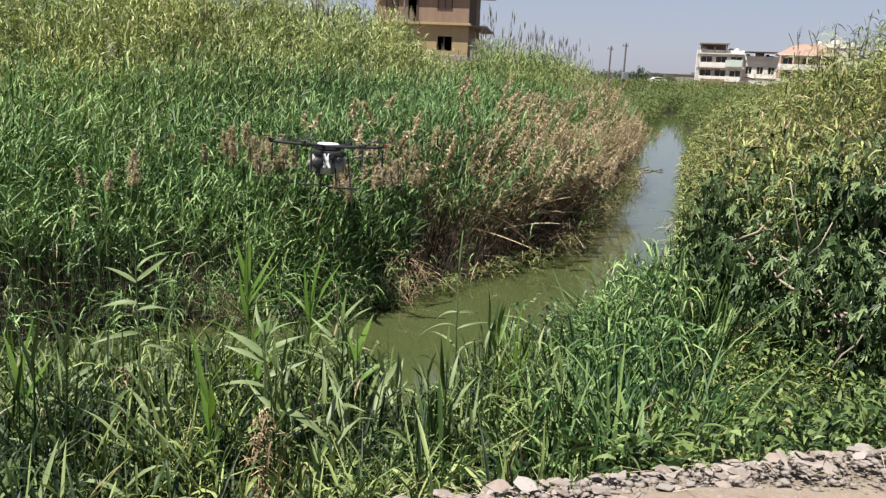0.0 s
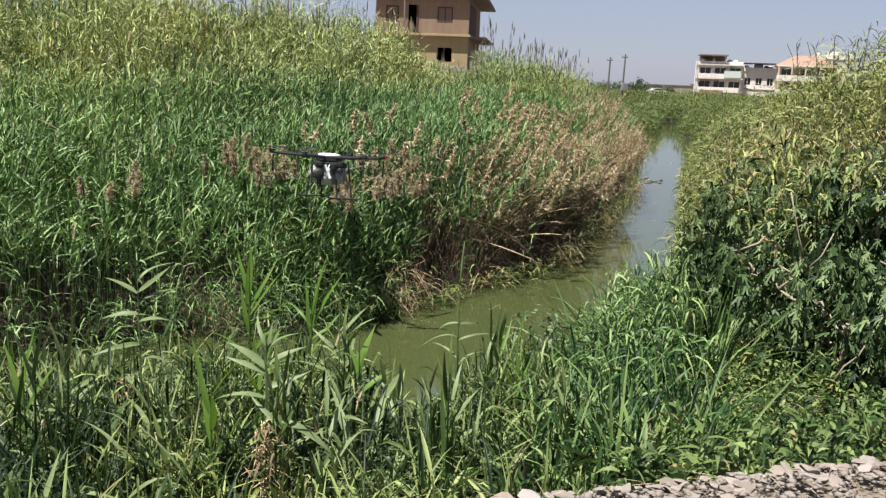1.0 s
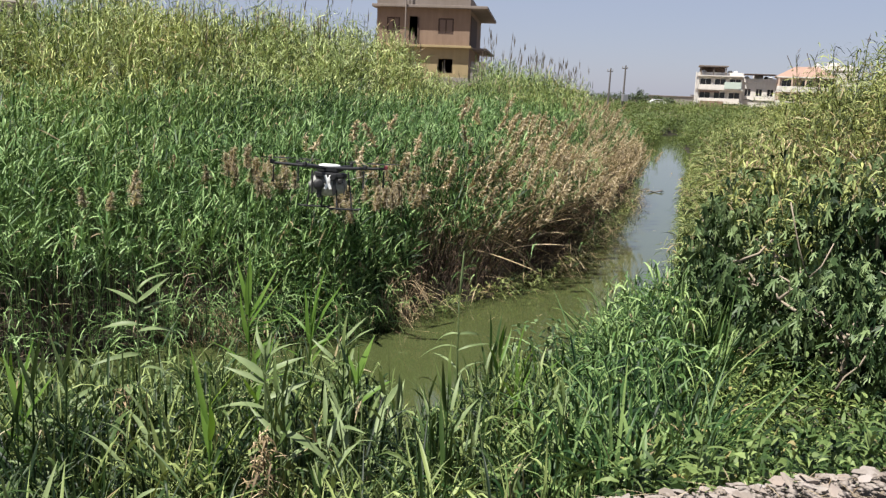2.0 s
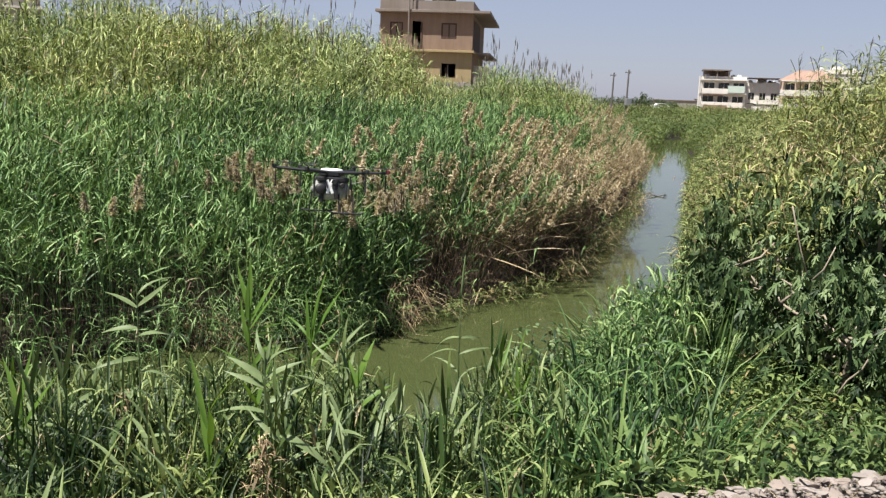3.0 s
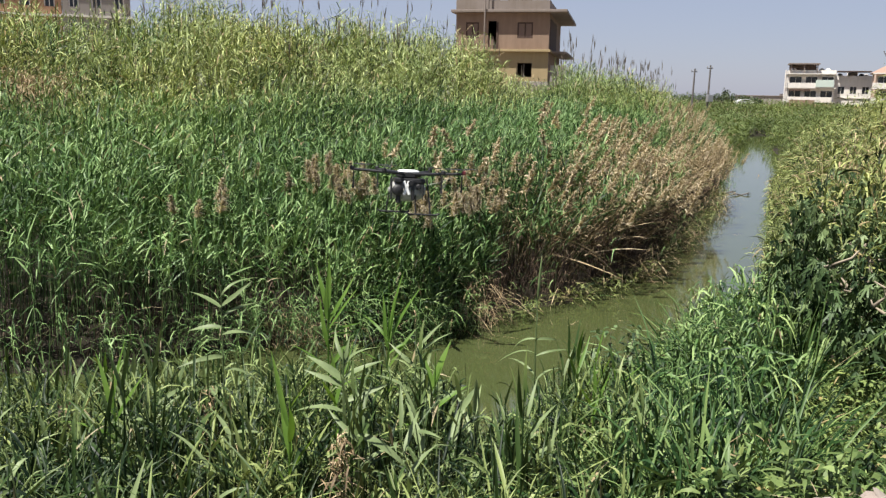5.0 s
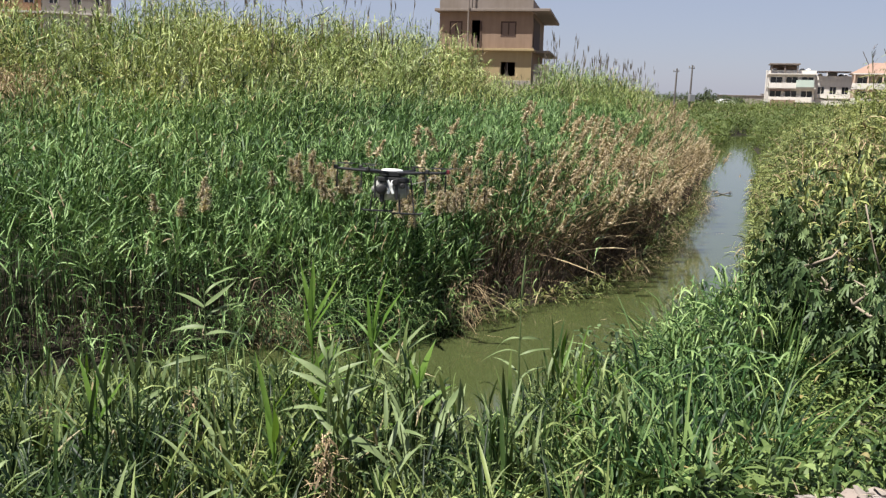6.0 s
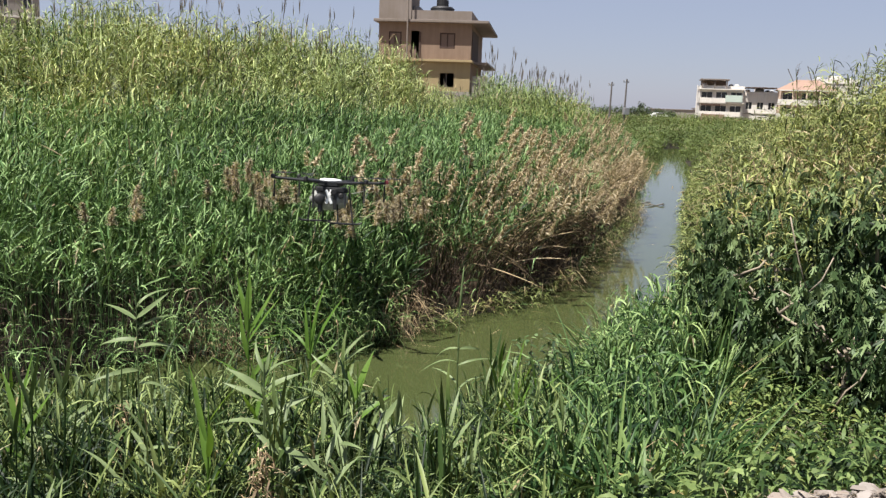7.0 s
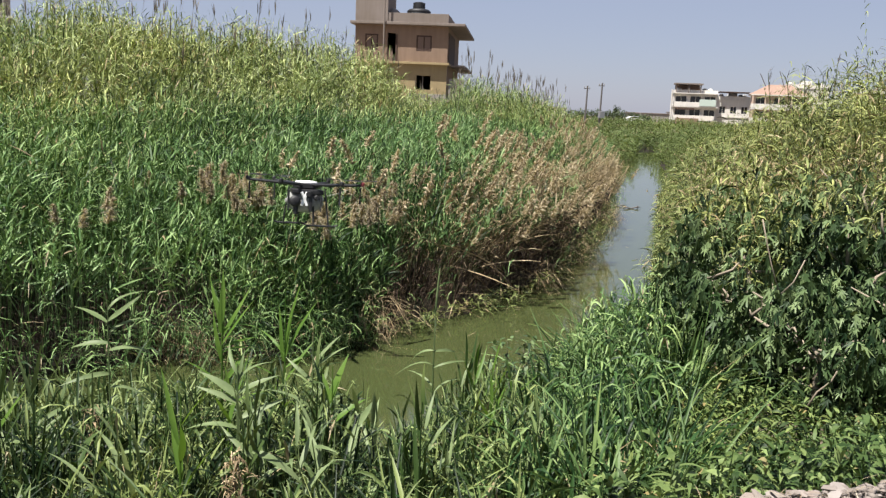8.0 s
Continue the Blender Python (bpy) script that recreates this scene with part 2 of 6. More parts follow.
def ground_z(x, y):
    x, y = np.asarray(x, float), np.asarray(y, float)
    sf, sn = bank_distance(x, y, FAR_BANK), -bank_distance(x, y, NEAR_BANK)
    far = np.interp(sf, [-3, 0, 1.5, 8, 20, 60], [-0.9, -0.05, 0.35, 0.6, 0.9, 1.2])
    back = y - cane_edge(x)
    far = far + np.where(sf > 0, np.interp(back, [-4, 0, 12, 30, 90, 160], [0, 0.25, 1.5, 1.6, 1.2, 0.9]) * np.interp(sf, [2, 12], [0.1, 1]) * np.interp(x, [9, 15], [1, 0.0]), 0)
    right = np.interp(sn, [-3, 0, 0.8, 3, 8, 30, 80], [-0.9, -0.05, 0.75, 1.2, 1.4, 1.5, 2.2])
    right = np.where(right > 0, right * np.interp(x, [-0.5, 2.2], [0.2, 1]), right)
    e = (y - (2.95 + 0.3 * x)) / 1.044
    near = np.interp(e, [-40, -0.1, 0.35, 1.2, 3, 4.4, 5.3, 8], [2.4, 2.4, 1.95, 1.55, 0.98, 0.4, -0.1, -0.9])
    flat = np.interp(np.hypot(x, y), [90, 150], [0, 1])
    z = np.maximum(np.maximum(far, right), near)
    level = np.interp(np.maximum(sf, sn), [0, 3, 30], [0, 0.6, 2.4])
    return z * (1 - flat) + np.where(z > -0.2, level, z) * flat


# ---- mesh helpers ----
def mesh_object(name, verts, tris, material, parent=None, smooth=False):
    """One object from arrays of corners and triangles."""
    me = bpy.data.meshes.new(name)
    v, f = np.asarray(verts, np.float32), np.asarray(tris, np.int32)
    me.vertices.add(len(v))
    me.vertices.foreach_set("co", v.ravel())
    me.loops.add(f.size)
    me.loops.foreach_set("vertex_index", f.ravel())
    me.polygons.add(len(f))
    me.polygons.foreach_set("loop_start", np.arange(len(f), dtype=np.int32) * 3)
    if smooth:
        me.polygons.foreach_set("use_smooth", np.ones(len(f), bool))
    me.materials.append(material)
    me.update(calc_edges=True)
    ob = new(name, me)
    ob.parent = parent
    return ob


def part(name, bm, material, parent=None, label="", smooth=False):
    me = bpy.data.meshes.new(name)
    bmesh.ops.recalc_face_normals(bm, faces=bm.faces)
    bm.to_mesh(me)
    bm.free()
    if smooth:
        for p in me.polygons:
            p.use_smooth = True
    me.materials.append(material)
    ob = new(name, me)
    ob.parent = parent
    return tagged(ob, label) if label else ob


def thing(name, m, label, category, group=""):
    ob = new(name)
    ob.empty_display_size = 0.2
    ob.matrix_world = m
    return tagged(ob, label, category, group)


def box(bm, lo, hi, bevel=0.0, m=None):
    c = [(a + b) / 2 for a, b in zip(lo, hi)]
    s = [abs(b - a) for a, b in zip(lo, hi)]
    got = bmesh.ops.create_cube(bm, size=1.0, matrix=(m or Matrix()) @ Matrix.Translation(c) @ Matrix.Diagonal((*s, 1)))
    if bevel:
        edges = list({e for v in got["verts"] for e in v.link_edges})
        bmesh.ops.bevel(bm, geom=edges, offset=bevel, segments=2, affect="EDGES", profile=0.6)
    return bm


def tube(bm, points, radii, sides=6, cap=True):
    """A round bar along points."""
    rings = []
    for i, p in enumerate(points):
        p = Vector(p)
        d = Vector(points[min(i + 1, len(points) - 1)]) - Vector(points[max(i - 1, 0)])
        q = d.to_track_quat("Z", "Y")
        r = radii[i] if hasattr(radii, "__len__") else radii
        rings.append([bm.verts.new(p + q @ Vector((r * math.cos(a), r * math.sin(a), 0)))
                      for a in (2 * math.pi * k / sides for k in range(sides))])
    for a, b in zip(rings[:-1], rings[1:]):
        for k in range(sides):
            bm.faces.new((a[k], a[(k + 1) % sides], b[(k + 1) % sides], b[k]))
    if cap:
        bm.faces.new(rings[0][::-1]), bm.faces.new(rings[-1])
    return bm


def lathe(bm, profile, sides=16, m=None):
    m = m or Matrix()
    rings = [[bm.verts.new(m @ Vector((r * math.cos(a), r * math.sin(a), z))) for a in (2 * math.pi * k / sides for k in range(sides))]
             for r, z in profile]
    for a, b in zip(rings[:-1], rings[1:]):
        for k in range(sides):
            bm.faces.new((a[k], a[(k + 1) % sides], b[(k + 1) % sides], b[k]))
    bm.faces.new(rings[0][::-1]), bm.faces.new(rings[-1])
    return bm


def wall_with_holes(width, z0, z1, thick, holes, y=0.0):
    """A wall along x with openings (x0, x1, z0, z1) that go through it; its outer face lies at y."""
    bm = bmesh.new()
    xs = sorted({0.0, width, *(h[0] for h in holes), *(h[1] for h in holes)})
    zs = sorted({z0, z1, *(h[2] for h in holes), *(h[3] for h in holes)})
    for xa, xb in zip(xs[:-1], xs[1:]):
        for za, zb in zip(zs[:-1], zs[1:]):
            cx, cz = (xa + xb) / 2, (za + zb) / 2
            if not any(h[0] < cx < h[1] and h[2] < cz < h[3] for h in holes):
                box(bm, (xa, y, za), (xb, y + thick, zb))
    bmesh.ops.remove_doubles(bm, verts=bm.verts, dist=1e-4)
    return bm


rng = np.random.default_rng(5)


def strips(base, az, el, length, width, droop, k=3, roll=None, profile=None, fold=0.0):
    """Many leaf blades at once: each leaves its base at a bearing and a slope and bends down along its length. fold: depth of the crease along the midrib."""
    n = len(base)
    u = np.linspace(0, 1, k + 1)
    if profile is None:
        profile = np.interp(u, [0, 0.3, 0.6, 1], [0.45, 1.0, 0.8, 0.0])
    roll = np.zeros(n) if roll is None else roll
    h = np.stack([np.cos(az), np.sin(az), np.zeros(n)], 1)
    side = np.stack([-np.sin(az) * np.cos(roll), np.cos(az) * np.cos(roll), np.sin(roll)], 1)
    spine = (base[:, None, :] + h[:, None, :] * (length * np.cos(el))[:, None, None] * u[None, :, None])
    spine[:, :, 2] += (length * np.sin(el))[:, None] * u[None, :] - (droop * length)[:, None] * u[None, :] ** 2
    w = (width[:, None] * profile[None, :])[:, :, None] * side[:, None, :] * 0.5
    left, right = spine[:, :k] - w[:, :k], spine[:, :k] + w[:, :k]
    if fold:
        up = np.cross(side[:, None, :], np.diff(spine, axis=1))
        up /= np.linalg.norm(up, axis=2)[:, :, None] + 1e-9
        mid = spine[:, :k] + up * (width[:, None] * profile[None, :k] * fold)[:, :, None]
        verts = np.concatenate([np.stack([left, mid, right], 2).reshape(n, 3 * k, 3), spine[:, k:k + 1]], 1)
        tri = []
        for i in range(k - 1):
            a = 3 * i
            for o in (a, a + 1):
                tri += [(o, o + 1, o + 4), (o, o + 4, o + 3)]
        tri += [(3 * k - 3, 3 * k - 2, 3 * k), (3 * k - 2, 3 * k - 1, 3 * k)]
        tris = np.array(tri)[None] + (np.arange(n) * (3 * k + 1))[:, None, None]
        return verts.reshape(-1, 3), tris.reshape(-1, 3)
    body = np.stack([left, right], 2).reshape(n, 2 * k, 3)
    verts = np.concatenate([body, spine[:, k:k + 1]], 1)
    tri = []
    for i in range(k - 1):
        a = 2 * i
        tri += [(a, a + 1, a + 3), (a, a + 3, a + 2)]
    tri.append((2 * k - 2, 2 * k - 1, 2 * k))
    per = 2 * k + 1
    tris = np.array(tri)[None] + (np.arange(n) * per)[:, None, None]
    return verts.reshape(-1, 3), tris.reshape(-1, 3)


def join(*pairs):
    vs, fs, at = [], [], 0
    for v, f in pairs:
        vs.append(v), fs.append(f + at)
        at += len(v)
    return np.concatenate(vs), np.concatenate(fs)


def uni(lo, hi, n):
    return rng.uniform(lo, hi, n)


def reeds(xy, height, leaves, leaf_len, leaf_wide, lean=None, first=0.25, stem=0.012, k=3, droop=(0.25, 0.7), el=(0.5, 1.15), z=None, wind=0.0, fold=0.0):
    """Stems with leaves set alternately along them."""
    n = len(xy)
    z0 = ground_z(xy[:, 0], xy[:, 1]) if z is None else z
    if lean is None:
        lean = (rng.normal(0, 0.10, (n, 2)) + np.array([0.08, -0.02]) * wind) * height[:, None]
    foot = np.column_stack([xy, z0 - 0.05])
    bear = np.arctan2(lean[:, 1], lean[:, 0])
    out = np.hypot(lean[:, 0], lean[:, 1])
    reach = np.hypot(out, height)
    sv = strips(foot, bear, np.arctan2(height, out), reach, np.full(n, stem) * uni(0.7, 1.3, n), np.zeros(n), 2,
                uni(-1.2, 1.2, n), np.array([1.0, 0.8, 0.25]))
    j = np.tile(np.arange(leaves), n)
    who = np.repeat(np.arange(n), leaves)
    f = first + (1 - first) * ((j + uni(0.1, 0.9, n * leaves)) / leaves) ** 0.85
    base = foot[who] + np.column_stack([lean[who] * f[:, None], height[who] * f])
    az = uni(0, 6.283, n)[who] + np.pi * (j % 2) + rng.normal(0, 0.45, n * leaves)
    az = np.arctan2(np.sin(az) - 0.25 * wind, np.cos(az) + wind)       # leaves stream before the breeze
    up = uni(el[0], el[1], n * leaves) + 0.35 * np.clip(f - 0.75, 0, 1)
    size = np.interp(f, [0.2, 0.6, 1.0], [0.75, 1.0, 0.7])
    length = uni(*leaf_len, n * leaves) * size
    lv = strips(base, az, up, length, uni(*leaf_wide, n * leaves), uni(*droop, n * leaves), k, rng.normal(0, 0.5, n * leaves), fold=fold)
    return join(sv, lv)


def plumes(top, lean_az, size, hairs=34, wide=0.012, rise=2.0):
    """Feathery seed heads: fine drooping hairs round the tip of a stem."""
    n = len(top)
    who = np.repeat(np.arange(n), hairs)
    m = n * hairs
    f = uni(0, 1, m)
    ax = np.column_stack([np.cos(lean_az), np.sin(lean_az), np.full(n, rise)])
    ax /= np.linalg.norm(ax, axis=1)[:, None]
    base = top[who] + ax[who] * (size[who] * f * 0.8)[:, None]
    az = lean_az[who] + rng.normal(0, 1.3, m)
    return strips(base, az, uni(0.5, 1.4, m), size[who] * uni(0.15, 0.42, m) * (1.15 - 0.6 * f), np.full(m, wide) * uni(0.6, 1.6, m), uni(0.3, 0.9, m), 2,
                  uni(-1, 1, m))


def scatter(n, x0, x1, y0, y1, keep):
    xy = np.column_stack([uni(x0, x1, n), uni(y0, y1, n)])
    return xy[keep(xy[:, 0], xy[:, 1])]


def clumpy(x, y, scale, seed=0.0):
    """Smooth uneven field from 0 to 1 for thick and thin growth."""
    a = np.sin(x * 1.7 / scale + seed) * np.cos(y * 1.3 / scale - seed) + 0.6 * np.sin(x * 3.1 / scale - y * 2.7 / scale + 2 * seed)
    return np.clip(0.5 + a * 0.33, 0, 1)


def stuff(name, data, material, label, category):
    return tagged(mesh_object(name, *data, material), label, category, kind="stuff")


# ---- ground and water ----
def sheet(name, zf, n, reach, material):
    s = np.linspace(-1, 1, n)
    c = np.sinh(s * 7.2) / np.sinh(7.2) * reach
    gx, gy = np.meshgrid(c + 0.0, c + 9.0)
    gz = zf(gx, gy)
    i = np.arange(n * n).reshape(n, n)
    a, b, cc, d = i[:-1, :-1].ravel(), i[:-1, 1:].ravel(), i[1:, 1:].ravel(), i[1:, :-1].ravel()
    tris = np.concatenate([np.column_stack([a, b, cc]), np.column_stack([a, cc, d])])
    return mesh_object(name, np.column_stack([gx.ravel(), gy.ravel(), gz.ravel()]), tris, material, smooth=True)


def land(x, y):
    z = ground_z(x, y)
    return z + 0.05 * np.sin(x * 3.1 + 1.3 * np.sin(y * 2.3)) * np.cos(y * 2.7) * (z > -0.1) * (np.hypot(x, y) < 60)


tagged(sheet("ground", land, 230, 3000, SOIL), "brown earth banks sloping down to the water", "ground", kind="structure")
tagged(sheet("water", lambda x, y: np.zeros_like(x), 40, 1500, WATER), "murky green still canal water", "water", kind="structure")


# ---- reed bed on the far bank ----
def in_view(x, y, lo=-0.66, hi=0.60):
    a = np.arctan2(x, y)
    return (a > lo) & (a < hi) & (y > 0)


def far_side(x, y):
    return bank_distance(x, y, FAR_BANK)


def reed_height(x, y):
    back = np.interp(y - cane_edge(x), [-12, 0], [0, 0.5])
    full = 2.45 + back + 0.75 * clumpy(x, y, 3.1, 0.7) - 0.45 * clumpy(x, y, 0.55, 2.0)
    young = np.interp(far_side(x, y), [0.0, 1.2, 3.0], [0.5, 0.74, 1.0])     # younger, shorter reeds towards the water
    young = 1 - (1 - young) * np.interp(x, [-7, -4.5], [0.35, 1])
    return full * np.where(x < 0, young, np.interp(x, [0, 1.2, 2.5, 3.5], [0, 1, 1, 0.35]) * (1 - young) + young)


def green_bed(x0, x1, n, s0, s1, leaves, first, bend=0.0, size=1.0, k=3):
    def keep(x, y):
        s = far_side(x, y)
        return (s > s0) & (s < s1) & (y < cane_edge(x) + 1.0 + 4.0 * (clumpy(x, y, 2.6, 7.0) - 0.5)) & in_view(x, y)
    xy = scatter(n, x0, x1, 8.5, 52, keep)
    h = reed_height(xy[:, 0], xy[:, 1]) * uni(0.78, 1.08, len(xy))
    push = bend * np.interp(xy[:, 0], [-1.0, 0.4, 3.4, 4.6], [0, 1, 1, 0.2]) * uni(0.6, 1.3, len(xy))
    lean = (rng.normal(0, 0.10, (len(xy), 2)) + np.array([0.07, -0.02]) + np.array([0.93, -0.36]) * push[:, None]) * h[:, None]
    return reeds(xy, h * (1 - 0.35 * push), leaves, (0.34 * size, 0.70 * size), (0.016, 0.036), lean=lean, first=first, el=(0.45, 1.35), droop=(0.05, 0.6), wind=0.4, k=k)


for xa, xb, count in ((-22, -9, 13000), (-9, -3, 15500), (-3, 2, 11500), (2, 12, 12500)):
    stuff("reed_bed", green_bed(xa, xb, count, 1.6, 30, 12, 0.5, size=0.92, k=2), REED, "dense bed of emerald green reeds along the canal", "reeds")
stuff("reed_front", green_bed(-14, -3.4, 15000, 0.3, 1.6, 10, 0.62), REED, "front rows of green reeds over dark bare stems", "reeds")
stuff("reed_front", green_bed(-3.4, -0.7, 8500, 0.2, 1.6, 12, 0.28), REED, "front rows of emerald green reeds", "reeds")
stuff("reed_front", green_bed(-0.7, 12, 16000, 0.95, 1.7, 11, 0.52, 0.46), REED, "reeds with bare lower stems at the bend", "reeds")


def shaded_dead_stems():
    """Dead stems, coloured dark to stand in for shade in the hollow under the bed at the bend."""
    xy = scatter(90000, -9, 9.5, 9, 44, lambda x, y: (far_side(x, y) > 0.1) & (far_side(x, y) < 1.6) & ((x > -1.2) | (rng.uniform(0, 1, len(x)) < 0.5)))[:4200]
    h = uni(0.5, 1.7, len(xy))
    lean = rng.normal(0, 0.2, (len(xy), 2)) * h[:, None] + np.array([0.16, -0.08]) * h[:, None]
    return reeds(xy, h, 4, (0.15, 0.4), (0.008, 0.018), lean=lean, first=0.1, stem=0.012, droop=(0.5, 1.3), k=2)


stuff("shaded_dead_stems", shaded_dead_stems(), DEAD, "brown dead stems, darkened for the shade under the reeds", "reeds")


def front_row():
    """Leafy reeds at the water's edge that hang down over it."""
    xy = scatter(62000, -12, 12, 8, 50, lambda x, y: (np.abs(far_side(x, y) - 0.15) < 0.6) & in_view(x, y) & (((x < -0.9) & (rng.uniform(0, 1, len(x)) < np.interp(x, [-5, -3], [0.18, 0.85]))) | (rng.uniform(0, 1, len(x)) < 0.03)))
    h = reed_height(xy[:, 0], xy[:, 1]) * uni(0.3, 0.85, len(xy))
    lean = rng.normal(0, 0.16, (len(xy), 2)) * h[:, None] + np.array([0.10, -0.34]) * h[:, None]
    return reeds(xy, h, 10, (0.28, 0.58), (0.010, 0.021), lean=lean, first=0.25, droop=(0.2, 1.3), el=(0.3, 1.3), wind=0.2)


stuff("reed_fringe", front_row(), REED, "leafy green reeds hanging over the water's edge", "reeds")


# ---- dry, brown, leaning reeds with plumes at the bend ----
def dry_share(x, y):
    s = far_side(x, y)
    along = np.interp(x, [-4.6, -4.0, -3.0, -1.2, 0.4, 2.8, 3.8, 5.0, 5.9, 8.2, 9.2, 11], [0, 0.05, 0.05, 0.25, 0.9, 0.9, 0.3, 0.25, 1.0, 1.0, 0.2, 0.05])
    return along * np.interp(s, [-0.2, 0.1, 1.6, 2.6, 3.6], [0.3, 1, 1, 0.35, 0])


dry_xy = scatter(42000, -6, 13, 9, 56, lambda x, y: (far_side(x, y) > np.interp(x, [3.5, 5.5], [0.75, 1.6])) & (rng.uniform(0, 1, len(x)) < dry_share(x, y)) & (far_side(x, y) < 5.5))
dry_xy = dry_xy[:1700]
dry_h = uni(1.5, 3.0, len(dry_xy)) * np.interp(far_side(dry_xy[:, 0], dry_xy[:, 1]), [0, 2.5], [0.82, 1.08])
out_over = np.interp(far_side(dry_xy[:, 0], dry_xy[:, 1]), [0, 0.7, 1.2, 3], [0.8, 0.75, 0.5, 0.16]) * np.interp(dry_xy[:, 0], [-1, 0.4, 4, 5.5], [0.2, 1, 1, 0.45])
dry_lean = (np.array([0.93, -0.36])[None] * (out_over * dry_h)[:, None] * uni(0.4, 1.3, len(dry_xy))[:, None] + rng.normal(0, 0.13, (len(dry_xy), 2)) * dry_h[:, None])
dry_h = dry_h * np.interp(far_side(dry_xy[:, 0], dry_xy[:, 1]) + 9 * (dry_xy[:, 0] < 2), [0.8, 2.2], [0.72, 1.0])
dry_h = dry_h * np.cos(np.clip(out_over, 0, 0.8) * 0.95)
stuff("dry_reeds", reeds(dry_xy, dry_h, 4, (0.2, 0.4), (0.010, 0.020), lean=dry_lean, first=0.4, stem=0.013, droop=(0.5, 1.2)), STRAW,
      "brown dry reed stalks leaning over the water", "reeds")
tops = np.column_stack([dry_xy + dry_lean, ground_z(dry_xy[:, 0], dry_xy[:, 1]) + dry_h - 0.05])
has = rng.uniform(0, 1, len(tops)) < np.interp(dry_xy[:, 0], [-0.5, 0.5, 4, 5.5], [0.14, 0.25, 0.2, 0.34])
stuff("reed_plumes", plumes(tops[has], np.arctan2(dry_lean[has, 1], dry_lean[has, 0]), uni(0.40, 0.66, has.sum()), 160, 0.023), PLUME,
      "tan feathery seed plumes above the dry reeds", "reed plumes")
# stalks that have toppled outwards over the water at the bend
top_xy = scatter(40000, 0.4, 6, 14, 46, lambda x, y: np.abs(far_side(x, y) - 1.2) < 0.4)[:360]
n_top = len(top_xy)
top_len = uni(1.5, 2.3, n_top)
tilt = uni(0.55, 1.1, n_top)
bear = rng.normal(-0.37, 0.35, n_top)
top_lean = np.column_stack([np.cos(bear), np.sin(bear)]) * (top_len * np.sin(tilt))[:, None]
stuff("toppled_reeds", reeds(top_xy, top_len * np.cos(tilt), 4, (0.2, 0.45), (0.010, 0.02), lean=top_lean, first=0.35, stem=0.025, droop=(0.5, 1.2),
                             z=np.maximum(ground_z(top_xy[:, 0], top_xy[:, 1]), 0) + uni(0.5, 1.2, n_top)), STRAW, "straw-brown reed stalks toppled out over the water", "reeds")
tips = np.column_stack([top_xy + top_lean, np.maximum(ground_z(top_xy[:, 0], top_xy[:, 1]), 0) + 0.45 + top_len * np.cos(tilt)])
half = rng.uniform(0, 1, n_top) < 0.6
stuff("toppled_plumes", plumes(tips[half], bear[half], uni(0.35, 0.6, half.sum()), 130, 0.016), PLUME, "grey-tan plumes on toppled stalks", "reed plumes")

# clusters of plumes along the front of the bed, and a few single ones
heads = [(-3.3, 13.6, 4), (-3.95, 14.1, 7), (-3.55, 14.2, 5), (-2.8, 13.6, 6), (-1.5, 16.6, 3), (-1.1, 15.8, 6), (-0.85, 14.6, 11), (-1.2, 13.5, 6),
         (-5.2, 12.0, 4), (-2.2, 13.9, 5), (-1.6, 13.6, 4)]
few = np.concatenate([rng.normal((hx, hy), 0.26, (hn, 2)) for hx, hy, hn in heads]
                     + [scatter(700, -13, 9, 12, 34, lambda x, y: (far_side(x, y) > 1) & (far_side(x, y) < 9) & in_view(x, y) & (far_side(x, y) < 4) & (clumpy(x, y, 2.2, 4.0) > 0.55))[:6]])
few[:, 1] += 0.35
few_h = uni(2.0, 2.4, len(few))


def plumed_reed(height, size, seed):
    """A ripe reed: bare stem with a feathery head."""
    g = np.random.default_rng(seed)
    root = thing("plumed_reed", Matrix(), "ripe reed with a tan feathery plume", "reed", "ripe reeds on the far bank")
    bend = g.normal(0, 0.12, 2)
    part("stem", tube(bmesh.new(), [(bend[0] * t * t, bend[1] * t * t, height * t - 0.05) for t in (0, 0.5, 1.0)], [0.007, 0.006, 0.004], 5), REED, root)
    mesh_object("plume", *plumes(np.array([[bend[0], bend[1], height - 0.12]]), np.array([math.atan2(bend[1], bend[0])]), np.array([size]), 420, 0.013, 4.5), BROWN_PLUME, root)
    return root


ripe = [plumed_reed(2.4, 0.38 + 0.035 * k, 60 + k) for k in range(7)]
for i, (fx, fy) in enumerate(few):
    at = pose(fx, fy, float(ground_z(fx, fy)), 0, 0, 137.0 * i) @ Matrix.Diagonal((1, 1, few_h[i] / 2.4, 1))
    if i < 7:
        ripe[i].matrix_world = at
    else:
        copy_thing(ripe[i % 7], at)


def litter():
    """Broken stalks and pale straw lying at the foot of the bank and on the water."""
    xy = scatter(90000, -7, 9, 9, 36, lambda x, y: (np.abs(far_side(x, y) + 0.2) < 0.4) & (clumpy(x, y, 1.1, 1.0) > 0.5) & (x > -1.0 + 2.2 * rng.normal(0, 1, len(x))))[:900]
    n = len(xy)
    base = np.column_stack([xy, np.maximum(ground_z(xy[:, 0], xy[:, 1]), 0.0) + uni(0.01, 0.55, n)])
    return strips(base, rng.normal(-0.5, 1.2, n), rng.normal(0.1, 0.4, n), uni(0.25, 0.95, n), uni(0.010, 0.024, n), uni(0.0, 0.5, n), 2)


